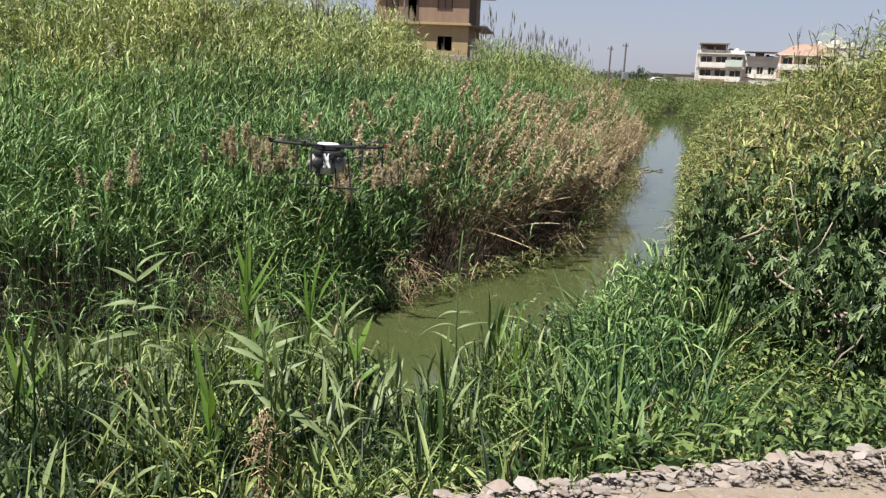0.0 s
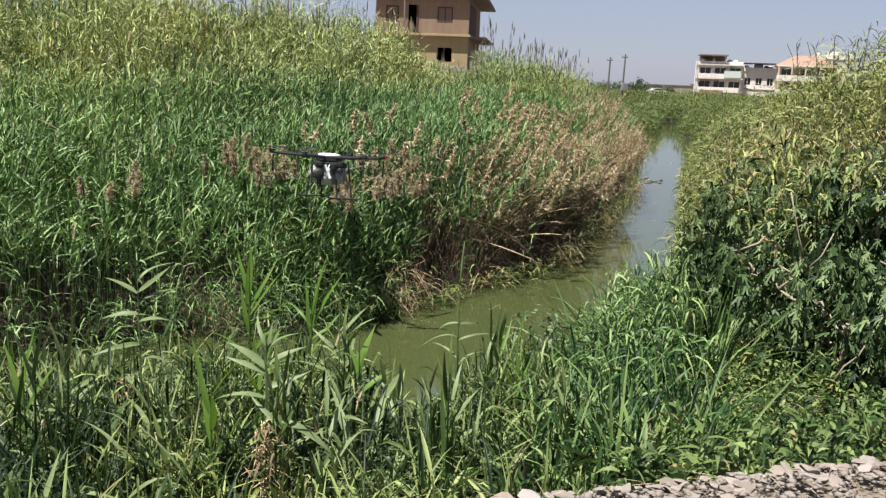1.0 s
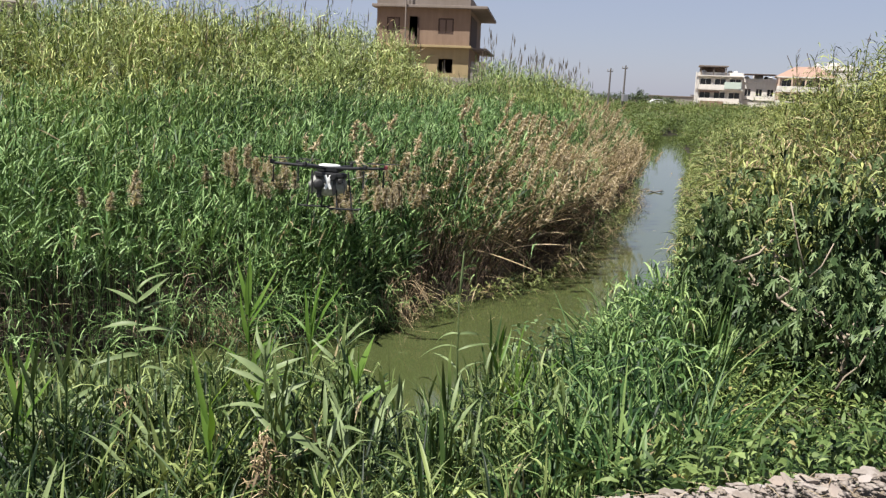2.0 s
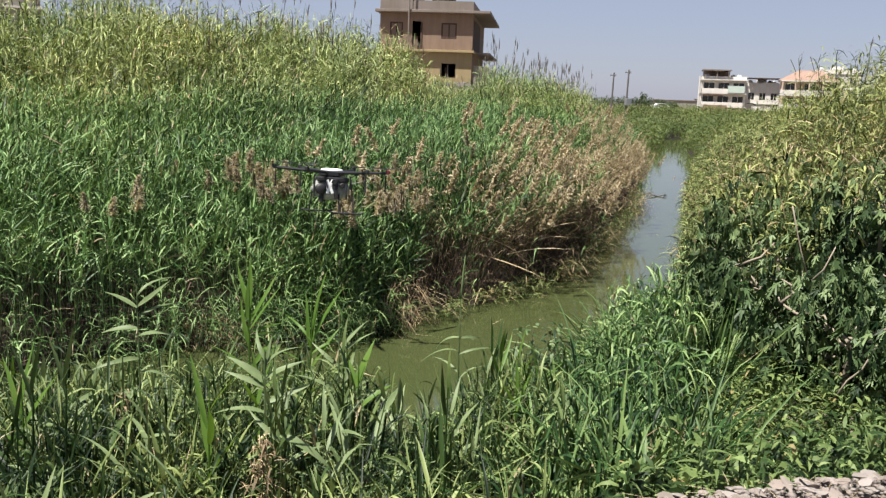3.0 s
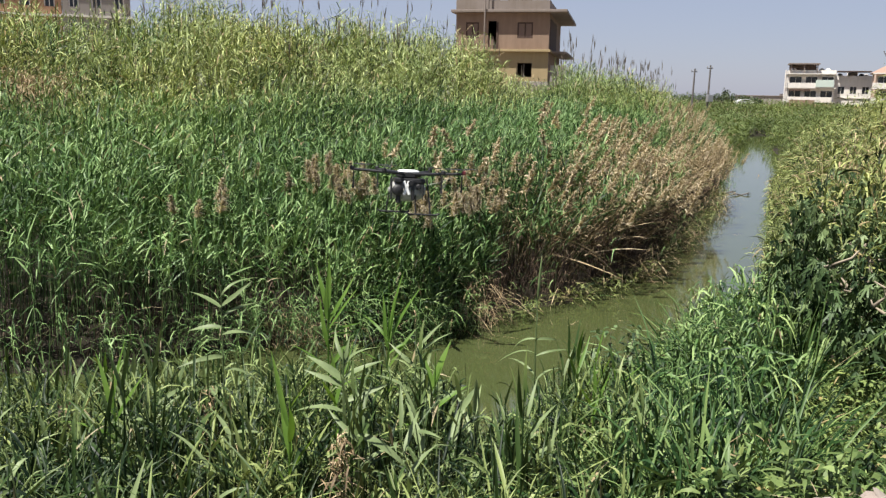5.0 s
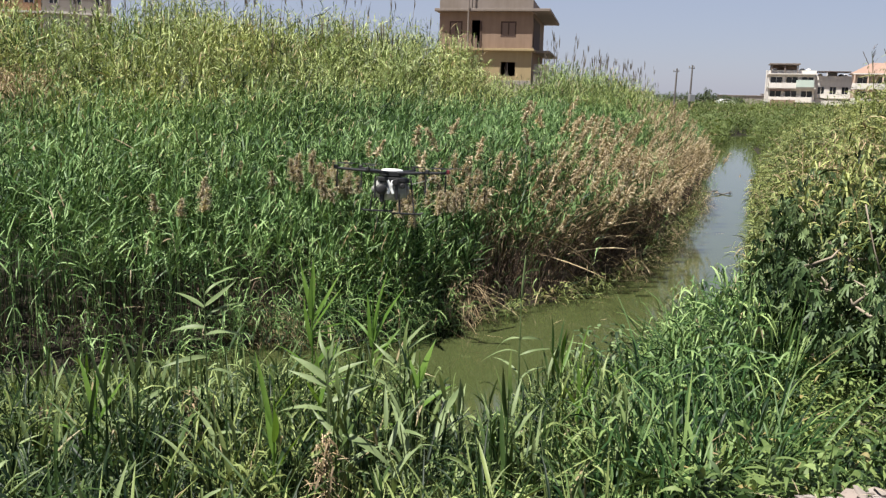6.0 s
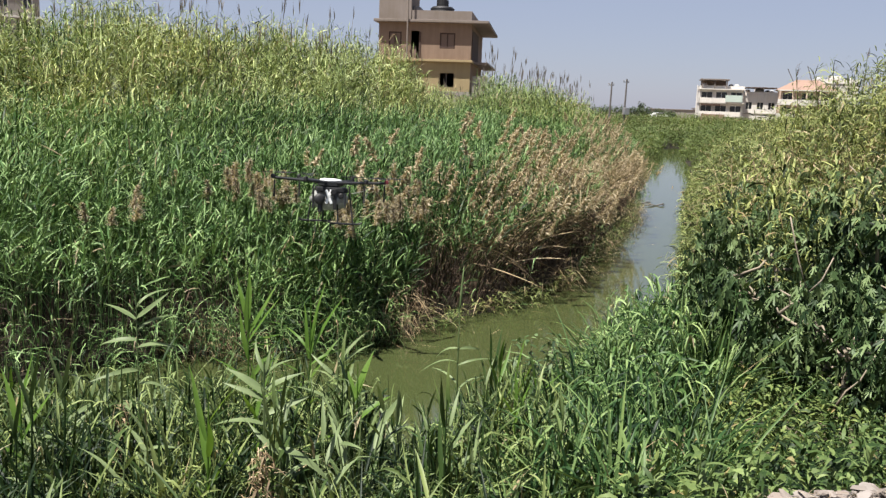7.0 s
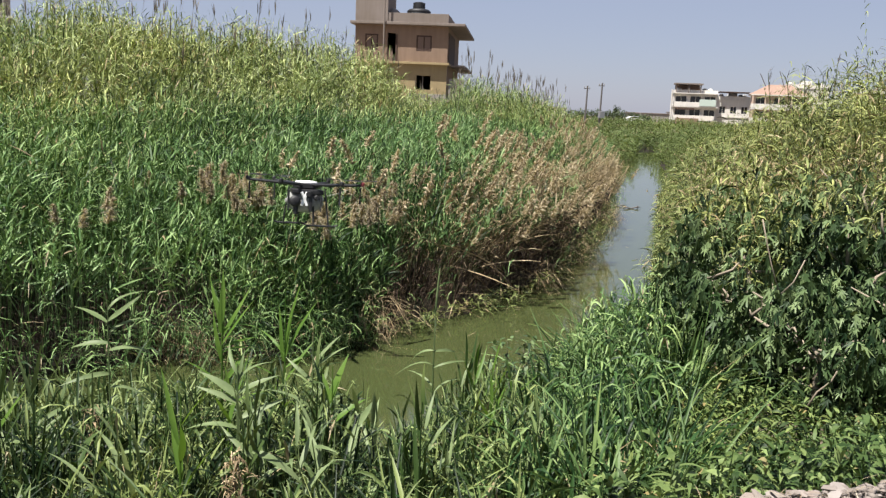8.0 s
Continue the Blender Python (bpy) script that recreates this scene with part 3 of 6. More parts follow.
def waterside_shoots():
    """Small pale shoots that hang into the water along the bend."""
    xy = scatter(90000, -0.5, 8, 13, 40, lambda x, y: (np.abs(far_side(x, y) - 0.0) < 0.35) & (clumpy(x, y, 0.9, 5.0) > 0.45))[:300]
    h = uni(0.15, 0.6, len(xy))
    lean = rng.normal(0, 0.3, (len(xy), 2)) * h[:, None] + np.array([0.5, -0.25]) * h[:, None]
    return reeds(xy, h, 6, (0.15, 0.38), (0.014, 0.028), lean=lean, first=0.2, stem=0.008, droop=(0.3, 1.0), el=(0.1, 1.0), z=np.maximum(ground_z(xy[:, 0], xy[:, 1]), 0.0))


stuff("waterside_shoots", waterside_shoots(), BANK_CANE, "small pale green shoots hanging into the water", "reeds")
stuff("reed_litter", litter(), STRAW, "pale broken straw at the foot of the reeds", "straw")


def bent_stalks():
    """Long bleached stalks that have bent over and point at the water along the bend."""
    xy = scatter(60000, 0.2, 9.6, 14, 44, lambda x, y: (np.abs(far_side(x, y) - 1.0) < 0.7) & (rng.uniform(0, 1, len(x)) < np.interp(x, [0.2, 1, 5, 6, 9], [0.5, 0.8, 0.6, 1.0, 1.0])))[:430]
    n = len(xy)
    base = np.column_stack([xy, np.maximum(ground_z(xy[:, 0], xy[:, 1]), 0) + uni(0.6, 1.5, n)])
    return strips(base, rng.normal(-0.37, 0.4, n), rng.normal(0.25, 0.35, n), uni(0.8, 1.7, n), uni(0.014, 0.028, n), uni(0.1, 0.45, n), 4, uni(-1, 1, n), np.array([0.8, 1.0, 0.9, 0.7, 0.0]))


stuff("bent_stalks", bent_stalks(), STRAW, "bleached reed stalks bent over towards the water", "reeds")


def withered_foot():
    """Withered brown growth at the foot of the bed."""
    xy = rng.normal((-3.75, 12.55), (0.42, 0.22), (150, 2))
    h = uni(0.2, 0.6, len(xy))
    return reeds(xy, h, 6, (0.12, 0.35), (0.008, 0.018), lean=rng.normal(0, 0.3, (len(xy), 2)) * h[:, None], first=0.1, stem=0.010, droop=(0.4, 1.2), k=2)


stuff("withered_reeds", withered_foot(), STRAW, "withered brown reeds at the foot of the bed", "reeds")


def fallen_tuft():
    """The tuft of pale stalks that has slumped at the tip of the bed."""
    n = 230
    base = np.column_stack([rng.normal(-0.75, 0.26, n), rng.normal(14.25, 0.2, n), uni(0.05, 0.8, n)])
    return strips(base, rng.normal(-0.7, 1.0, n), rng.normal(0.0, 0.6, n), uni(0.25, 0.8, n), uni(0.006, 0.015, n), uni(0.1, 0.8, n), 3)


stuff("slumped_stalks", fallen_tuft(), STRAW, "slumped tuft of pale straw touching the water", "straw")


def floating():
    xy = scatter(9000, -4, 8, 10, 30, lambda x, y: (far_side(x, y) < -0.2) & (bank_distance(x, y, NEAR_BANK) > 0.1))
    d = far_side(xy[:, 0], xy[:, 1])
    xy = xy[rng.uniform(0, 1, len(xy)) < np.interp(d, [-2.5, -1.2, -0.2], [0.01, 0.08, 0.35])][:60]
    n = len(xy)
    return strips(np.column_stack([xy, np.full(n, 0.012)]), rng.normal(0.1, 0.5, n), np.full(n, 0.0), uni(0.12, 0.7, n), uni(0.006, 0.016, n), np.zeros(n), 2)


stuff("floating_straw", floating(), STRAW, "thin straw and leaf bits floating on the water", "straw")


# ---- tall cane behind the bed ----
def cane_height(x, y):
    a = np.degrees(np.arctan2(x, y))
    tall = np.interp(a, [-40, -28, -24.5, -14, -8, -5.0, -3.2, -1.8, 1.6, 2.05, 6, 8.5, 11, 13], [4.4, 4.4, 4.85, 4.85, 4.7, 4.7, 4.2, 3.0, 2.7, 4.2, 4.3, 4.1, 3.4, 2.4])
    return tall + 1.3 * (clumpy(x, y, 2.3, 3.0) - 0.5) + 0.9 * (clumpy(x, y, 0.9, 1.0) - 0.5)


CLEARINGS = ((-13.3, 20.7, 1.3), (-12.1, 25.3, 0.6), (-12.5, 26.6, 0.75), (-14.3, 22.4, 1.6), (-15.6, 26.8, 1.0), (-9.1, 36.0, 0.8), (-9.6, 24.6, 0.6))


def cane_bed(x0, x1, n, y1):
    def keep(x, y):
        back = y - cane_edge(x)
        bare = np.zeros(len(x), bool)
        for cx, cy, rad in CLEARINGS:
            bare |= np.hypot(x - cx, y - cy) < rad * (0.8 + 0.4 * rng.uniform(0, 1, len(x)))
        return (back > -1.5 + 4.5 * (clumpy(x, y, 2.6, 7.0) - 0.5)) & (back < 14) & (far_side(x, y) > 0.6) & in_view(x, y, -0.7) & ~bare & (clumpy(x, y, 0.7, 5.0) > 0.2)
    xy = scatter(n, x0, x1, 10, y1, keep)
    rise = np.interp(xy[:, 1] - cane_edge(xy[:, 0]), [-4, -1, 5], [0.62, 0.72, 1.0])
    h = cane_height(xy[:, 0], xy[:, 1]) * uni(0.76, 1.03, len(xy)) * rise
    return xy, h, reeds(xy, h, 17, (0.42, 0.95), (0.022, 0.048), first=0.52, stem=0.018, k=2, droop=(0.1, 0.95), el=(0.45, 1.42), wind=0.3)


for xa, xb, count, leaf_kind in ((-34, -14, 15000, CANE), (-14, -4, 11500, CANE), (-4, 0.3, 3000, CANE), (0.3, 14, 8600, RIDGE_CANE)):
    xy_c, h_c, data_c = cane_bed(xa, xb, count, 60)
    stuff("cane_thicket", data_c, leaf_kind, "tall yellow-green giant cane on a rise" if leaf_kind == CANE else "green giant cane along the ridge", "cane")
    beyond = np.arctan2(xy_c[:, 0], xy_c[:, 1]) > 0.03           # the ridge past the house flowers most
    pick = (rng.uniform(0, 1, len(xy_c)) < np.where(beyond, 0.11, 0.022)) & (xy_c[:, 1] - cane_edge(xy_c[:, 0]) > 3)
    tip = np.column_stack([xy_c[pick], ground_z(xy_c[pick, 0], xy_c[pick, 1]) + h_c[pick] - 0.05])
    m = len(tip)
    rise_up = uni(0.6, 1.35, m)
    lean_to = rng.normal(0, 0.5, m)
    stalk = strips(tip, lean_to, np.full(m, 1.42), rise_up, uni(0.018, 0.03, m), np.full(m, 0.0), 2)
    head = tip + np.column_stack([0.15 * rise_up * np.cos(lean_to), 0.15 * rise_up * np.sin(lean_to), 0.75 * rise_up])
    who = np.repeat(np.arange(m), 6)
    spindle = strips(head[who], uni(0, 6.28, 6 * m), rng.normal(1.47, 0.08, 6 * m), uni(0.30, 0.75, 6 * m), uni(0.022, 0.045, 6 * m), uni(0, 0.12, 6 * m), 4, uni(-1.5, 1.5, 6 * m),
                     np.array([0.3, 0.9, 1.0, 0.6, 0.0]))
    stuff("cane_spikes", join(stalk, spindle), SPIKE, "slim grey-brown cane flower spikes against the sky", "cane")


def dry_patch():
    """Dead brown cane in the clearing on the slope."""
    xy = scatter(6000, -18, -12, 19, 26, lambda x, y: np.hypot(x + 14.3, y - 22.4) < 1.8)[:800]
    return reeds(xy, uni(2.2, 3.3, len(xy)), 9, (0.3, 0.7), (0.016, 0.034), lean=rng.normal(0, 0.4, (len(xy), 2)), first=0.3, stem=0.016, droop=(0.4, 1.2), wind=0.6)


stuff("dead_cane", dry_patch(), STRAW, "dead brown cane in a clearing on the slope", "cane")


def dark_clump(x, y, rad, top, n):
    xy = rng.normal((x, y), rad * 0.5, (n, 2))
    return reeds(xy, uni(top * 0.75, top, n), 16, (0.35, 0.7), (0.024, 0.045), first=0.4, stem=0.016, k=2, el=(0.7, 1.4), wind=0.3)


for dx, dy, dr, dt in ((-12.6, 26.6, 0.7, 4.9), (-15.8, 27.0, 0.9, 4.5), (-9.1, 36.6, 0.9, 4.6), (-17.5, 28.0, 0.7, 4.4)):
    stuff("dark_cane", dark_clump(dx, dy, dr, dt, 70), REED, "darker green cane clump among the yellow cane", "cane")

# ---- cane and reeds on the right bank and along the far canal ----
def right_cane():
    def keep(x, y):
        s = -bank_distance(x, y, NEAR_BANK)
        return (s > 0.05) & (s < 9.5) & (y > 14.5 + 0.1 * x) & in_view(x, y, -0.7, 0.66)
    xy = scatter(10500, 4, 26, 12, 46, keep)
    sn = -bank_distance(xy[:, 0], xy[:, 1], NEAR_BANK)
    h = np.interp(sn, [0.0, 0.5, 1.2, 2.2, 4, 7], [0.85, 1.15, 1.7, 2.6, 3.75, 4.25]) * np.interp(np.hypot(xy[:, 0], xy[:, 1]), [24, 38], [1.0, 0.8])
    h = h * uni(0.70, 1.04, len(xy)) + 0.9 * (clumpy(xy[:, 0], xy[:, 1], 1.1) - 0.5) + 0.5 * (clumpy(xy[:, 0], xy[:, 1], 0.45, 2.0) - 0.5)
    h = np.maximum(h, 0.6) * np.where(uni(0, 1, len(xy)) < 0.06, 1.16, 1.0)
    h = h + np.interp(xy[:, 0] - 0.36 * xy[:, 1], [0.4, 1.2, 3.0], [0.0, 0.4, 0.55]) * (sn > 1.0) * (xy[:, 1] < 26)     # taller growth away from the water
    lean = rng.normal(0, 0.12, (len(xy), 2)) * h[:, None] + np.array([-0.18, -0.06]) * (h * np.interp(sn, [0, 2.5], [1.0, 0.1]))[:, None]
    return reeds(xy, h, 19, (0.34, 0.72), (0.017, 0.036), lean=lean, first=0.3, stem=0.018, k=3, droop=(0.3, 1.1), el=(0.35, 1.3))


def right_dead_cane():
    """Dry stems inside the thicket above the fig bushes."""
    xy = scatter(6000, 5, 14, 13.2, 19, lambda x, y: (-bank_distance(x, y, NEAR_BANK) > 1.0) & (-bank_distance(x, y, NEAR_BANK) < 6) & (clumpy(x, y, 1.2, 3.0) > 0.45))[:420]
    h = uni(1.5, 2.9, len(xy))
    return reeds(xy, h, 7, (0.2, 0.55), (0.010, 0.028), lean=rng.normal(0, 0.28, (len(xy), 2)) * h[:, None], first=0.3, stem=0.020, droop=(0.4, 1.3), k=2)


def cane_by_figs():
    """Thin cane that has grown up between the fig bushes."""
    xy = scatter(4000, 3.1, 8.5, 8.4, 14.5, lambda x, y: (-bank_distance(x, y, NEAR_BANK) > 1.2) & (x > 0.36 * y + 0.1) & (clumpy(x, y, 0.7, 1.5) > 0.42))[:330]
    h = uni(1.5, 2.5, len(xy)) + 0.05 * (xy[:, 1] - 9)
    return reeds(xy, h, 13, (0.25, 0.55), (0.018, 0.036), lean=rng.normal(0, 0.18, (len(xy), 2)) * h[:, None], first=0.5, stem=0.014, k=3, droop=(0.2, 1.0), el=(0.4, 1.35))


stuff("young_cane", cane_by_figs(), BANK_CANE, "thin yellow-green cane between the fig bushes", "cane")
stuff("dead_cane", right_dead_cane(), STRAW, "dry brown cane stems inside the green thicket", "cane")
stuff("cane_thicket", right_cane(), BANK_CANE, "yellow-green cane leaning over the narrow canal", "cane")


def cane_stalk(x, y, top, lean, label):
    z0 = float(ground_z(x, y))
    h = top - z0
    root = thing("cane_stalk", pose(x, y, z0), label, "cane", "bare cane stalks")
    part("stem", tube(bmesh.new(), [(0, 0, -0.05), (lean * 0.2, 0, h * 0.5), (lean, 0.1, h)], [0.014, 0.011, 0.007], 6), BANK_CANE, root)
    g = np.random.default_rng(int(x * 10))
    n = 26
    f = g.uniform(0.8, 1.02, n)
    base = np.column_stack([lean * f ** 2, 0.1 * f, h * f])
    mesh_object("plume", *strips(base, g.normal(0, 1.2, n), g.uniform(0.9, 1.5, n), g.uniform(0.12, 0.3, n), g.uniform(0.012, 0.028, n), g.uniform(0, 0.3, n), 2), DEAD, root)["kind"] = "stuff"


for sx, sy, sz, sl in ((8.7, 20.5, 5.2, -0.35), (9.2, 20.4, 5.0, -0.4), (9.8, 20.2, 5.5, 0.1), (9.5, 20.6, 5.25, -0.2), (10.6, 19.9, 5.4, 0.25)):
    cane_stalk(sx, sy, sz, sl, "bare dark cane stalk above the thicket")


def far_reeds(n, y0, y1, hgt, tall, width):
    def keep(x, y):
        sf, sn = far_side(x, y), -bank_distance(x, y, NEAR_BANK)
        return ((sf > 0.0) | ((sn > -0.1) & (sn < 45))) & in_view(x, y, 0.17, 0.62)
    xy = scatter(n, 4, 80, y0, y1, keep)
    return reeds(xy, hgt * (uni(0.5, 0.9, len(xy)) + 0.6 * clumpy(xy[:, 0], xy[:, 1], 5.0, 3.0)), 8, (tall * 0.6, tall), (width * 0.7, width), first=0.05, stem=0.03, k=2)


stuff("far_reeds", far_reeds(13000, 40, 86, 1.8, 0.8, 0.07), HAZY_REED, "distant green reeds along the narrowing canal", "reeds")


def far_edge():
    """Reeds close along the waterline where the canal bends away."""
    xy = scatter(9000, 16, 60, 70, 132, lambda x, y: (np.abs(far_side(x, y) - 0.9) < 1.6) | (np.abs(bank_distance(x, y, NEAR_BANK) + 0.9) < 1.6))
    return reeds(xy, uni(1.1, 2.2, len(xy)) * np.interp(xy[:, 1], [85, 100], [1.0, 1.3]), 7, (0.6, 1.0), (0.09, 0.15), first=0.02, stem=0.03, k=2, z=np.maximum(ground_z(xy[:, 0], xy[:, 1]), 0.0))


stuff("far_reeds", far_edge(), HAZY_REED, "distant reeds along the bend of the canal", "reeds")


def far_meadow():
    xy = scatter(40000, 8, 130, 78, 235, lambda x, y: in_view(x, y, 0.12, 0.6) & (far_side(x, y) > 3))[:16000]
    n = len(xy)
    base = np.column_stack([xy, ground_z(xy[:, 0], xy[:, 1]) - 0.03])
    return strips(base, uni(0, 6.283, n), uni(0.3, 1.3, n), uni(0.5, 1.2, n), uni(0.3, 0.8, n), uni(0.1, 0.5, n), 2)


stuff("meadow_grass", far_meadow(), HAZY_REED, "rough green grass on the far fields", "grass")
stuff("far_reeds", far_reeds(7500, 84, 150, 1.4, 0.9, 0.16), HAZY_REED, "distant green reeds on low ground", "reeds")


def outer_reeds(n, x0, x1, y0, y1, lo, hi):
    """Thinner growth that carries the banks on to the sides."""
    xy = scatter(n, x0, x1, y0, y1, lambda x, y: (far_side(x, y) > 0.3) & (far_side(x, y) < 22) & ~in_view(x, y, lo, hi))
    return reeds(xy, uni(2.0, 3.2, len(xy)), 7, (0.5, 0.9), (0.06, 0.10), first=0.35, k=2)


stuff("outer_reeds", outer_reeds(3000, -45, -8, -2, 30, -0.66, 0.6), REED, "reeds on the far bank beside the canal", "reeds")


# ---- near bank: reeds, grass, weeds ----
def near_side(x, y):
    return -bank_distance(x, y, NEAR_BANK)


def edge_distance(x, y):
    return (y - (2.95 + 0.3 * x)) / 1.044


def open_water(x, y):
    """How tall plants grow on the near bank: low where the canal lies open behind them."""
    reach = np.interp(x / np.maximum(y, 0.5), [-0.14, -0.128, -0.112, -0.077, -0.054, -0.036, -0.006, 0.05, 0.10, 0.15, 0.17], [40, 13.5, 12, 10.4, 9.2, 9.2, 10.1, 11.4, 12.4, 13, 40])
    return 4 - 4 * y / reach - ground_z(x, y)


def near_plants(n, most, lo, hi, leaves, leaf_len, leaf_wide, thick, seed, droop):
    def keep(x, y):
        e = edge_distance(x, y)
        return (e > 0.35) & (near_side(x, y) > 0.0) & in_view(x, y, -0.75, 0.7) & (x < 0.9) & (clumpy(x, y, 0.42, seed) > thick) & (np.hypot(x + 0.9, y - 3.95) > 0.36)
    xy = scatter(n, -8, 1.0, 3, 10.5, keep)[:most]
    h = uni(lo, hi, len(xy)) * np.interp(edge_distance(xy[:, 0], xy[:, 1]), [0.3, 1.0, 2, 3.5, 4.6, 6], [0.55, 0.8, 1.0, 1.1, 1.0, 0.8])
    cap = open_water(xy[:, 0], xy[:, 1]) - 0.15
    cap = np.minimum(cap, 3.85 - xy[:, 1] * np.interp(xy[:, 1], [3.3, 4.2, 5, 6, 8], [0.52, 0.45, 0.362, 0.288, 0.252]) - ground_z(xy[:, 0], xy[:, 1]))
    ok = cap > 0.12
    xy, h = xy[ok], np.minimum(h[ok], cap[ok] * uni(0.6, 1.25, ok.sum()))
    lean = rng.normal(0, 0.13, (len(xy), 2)) * h[:, None]
    return reeds(xy, h, leaves, leaf_len, leaf_wide, lean=lean, first=0.1, stem=0.011, k=4, droop=droop, el=(0.6, 1.5), fold=0.22)


stuff("bank_reeds", near_plants(22000, 2700, 0.6, 1.3, 9, (0.28, 0.66), (0.008, 0.026), 0.33, 0.9, (0.1, 1.1)), NEAR_REED, "mixed green reeds on the near bank", "reeds")
stuff("bank_reeds", near_plants(3000, 80, 0.7, 1.2, 7, (0.30, 0.55), (0.022, 0.046), 0.45, 2.4, (0.05, 0.6)), PALE, "paler broad-leaved reeds on the near bank", "reeds")


def bare_stalks():
    """Pale leafless stems standing among the reeds."""
    xy = scatter(900, -4.2, 0.6, 3.9, 7.5, lambda x, y: (edge_distance(x, y) > 0.8) & (open_water(x, y) > 0.9) & in_view(x, y, -0.6))[:110]
    n = len(xy)
    base = np.column_stack([xy, ground_z(xy[:, 0], xy[:, 1]) - 0.03])
    return strips(base, uni(0, 6.28, n), uni(1.36, 1.56, n), uni(0.7, 1.25, n), uni(0.008, 0.015, n), np.zeros(n), 3, uni(-1, 1, n), np.array([1.0, 0.95, 0.8, 0.3]))


stuff("bare_stalks", bare_stalks(), PALE, "pale bare reed stalks on the near bank", "reeds")


def grass(n, keep, lens, wide, region, el=(0.75, 1.5), limit=False):
    xy = scatter(n, *region, keep)
    length = uni(*lens, len(xy))
    if limit:
        cap = open_water(xy[:, 0], xy[:, 1])
        cap, ok = np.maximum(cap, 0.1), cap > -0.35
        xy, length = xy[ok], np.minimum(length[ok], cap[ok] * uni(0.7, 1.35, ok.sum()))
    m = len(xy)
    base = np.column_stack([xy, ground_z(xy[:, 0], xy[:, 1]) - 0.03])
    return strips(base, uni(0, 6.283, m), uni(*el, m), length, uni(*wide, m), uni(0.25, 1.3, m), 4, rng.normal(0, 0.6, m),
                  np.array([0.8, 1.0, 0.85, 0.55, 0.0]), 0.2)


stuff("tall_grass", grass(34000, lambda x, y: (near_side(x, y) > -0.15) & (edge_distance(x, y) > 0.9) & (x > 0.3 + 0.10 * (y - 4)) & (x < 1.35 + 0.26 * (y - 3.2)) & (clumpy(x, y, 0.6, 1.2) > 0.34),
                          (0.6, 1.6), (0.010, 0.028), (0.2, 4.5, 3.2, 13.5), limit=True), GRASS, "long bright green grass on the canal bank", "grass")
stuff("tall_grass", grass(7500, lambda x, y: (near_side(x, y) > 0.0) & (x > 0.35 * (y - 4.2)) & (x < 0.55 + 0.285 * y),
                          (0.9, 2.0), (0.012, 0.030), (1.2, 3.8, 7.4, 11.0), (0.85, 1.5)), GRASS, "arching tufts of long bright grass at the waterside", "grass")


def arching_tufts():
    """Broad-bladed tufts that arch over at the waterside, tallest against the fig bushes."""
    xy = scatter(9000, 0.9, 3.3, 6.2, 11.0, lambda x, y: (near_side(x, y) > 0.0) & (x > 0.155 * y) & (x < 0.30 * y) & (clumpy(x, y, 0.5, 0.3) > 0.35))[:430]
    h = np.interp(xy[:, 0] / xy[:, 1], [0.15, 0.20, 0.24, 0.29], [0.40, 0.70, 1.0, 1.25]) * uni(0.7, 1.08, len(xy))
    lean = rng.normal(0, 0.16, (len(xy), 2)) * h[:, None] + np.array([-0.10, -0.05])
    return reeds(xy, h, 9, (0.30, 0.68), (0.014, 0.032), lean=lean, first=0.2, stem=0.010, k=4, droop=(0.5, 1.4), el=(0.6, 1.4), fold=0.2)


stuff("arching_grass", arching_tufts(), ARCH_GRASS, "bright broad-bladed grass arching over at the waterside", "grass")


def bank_shoots():
    xy = scatter(6000, 0.3, 4.0, 3.6, 12, lambda x, y: (near_side(x, y) > 0.0) & (edge_distance(x, y) > 0.6) & (x > 0.4 + 0.10 * (y - 4)) & (x < 1.2 + 0.25 * (y - 3.2)))[:900]
    h = uni(0.35, 0.95, len(xy)) * np.interp(edge_distance(xy[:, 0], xy[:, 1]), [0.6, 2], [0.6, 1.0])
    h = np.minimum(h, np.maximum(open_water(xy[:, 0], xy[:, 1]) - 0.15, 0.1))
    return reeds(xy, h, 8, (0.25, 0.5), (0.012, 0.030), first=0.08, stem=0.01, k=4, droop=(0.1, 0.8), el=(0.7, 1.4), fold=0.2)


stuff("bank_shoots", bank_shoots(), GRASS, "young leafy reed shoots on the bank", "reeds")
stuff("low_grass", grass(14000, lambda x, y: (near_side(x, y) > -0.1) & (edge_distance(x, y) > 0.1) & (x < 1.5) & (np.hypot(x + 0.9, y - 3.95) > 0.34),
                         (0.24, 0.85), (0.006, 0.016), (-7, 1.2, 2.0, 10), limit=True), NEAR_REED, "shorter green grass between the reeds", "grass")
stuff("bank_grass", grass(14000, lambda x, y: (near_side(x, y) > -0.1) & (near_side(x, y) < 4.5),
                          (0.5, 1.1), (0.012, 0.024), (3, 14, 11, 36)), GRASS, "green grass along the narrow canal bank", "grass")


def weeds():
    """Low broad-leaved plants with whorls of pointed leaves."""
    def keep(x, y):
        e = edge_distance(x, y)
        return (e > 0.05) & (x > 0.75 + 0.16 * (y - 3.4)) & (e < 4.6) & (near_side(x, y) > 0.5)
    xy = scatter(7500, 0.8, 8, 3, 10, keep)[:2500]
    h = uni(0.18, 0.55, len(xy)) * np.interp(edge_distance(xy[:, 0], xy[:, 1]), [0, 0.6], [0.6, 1.0])
    return reeds(xy, h, 18, (0.08, 0.19), (0.016, 0.036), first=0.15, stem=0.009, k=3, droop=(0.2, 0.9), el=(0.35, 1.35))


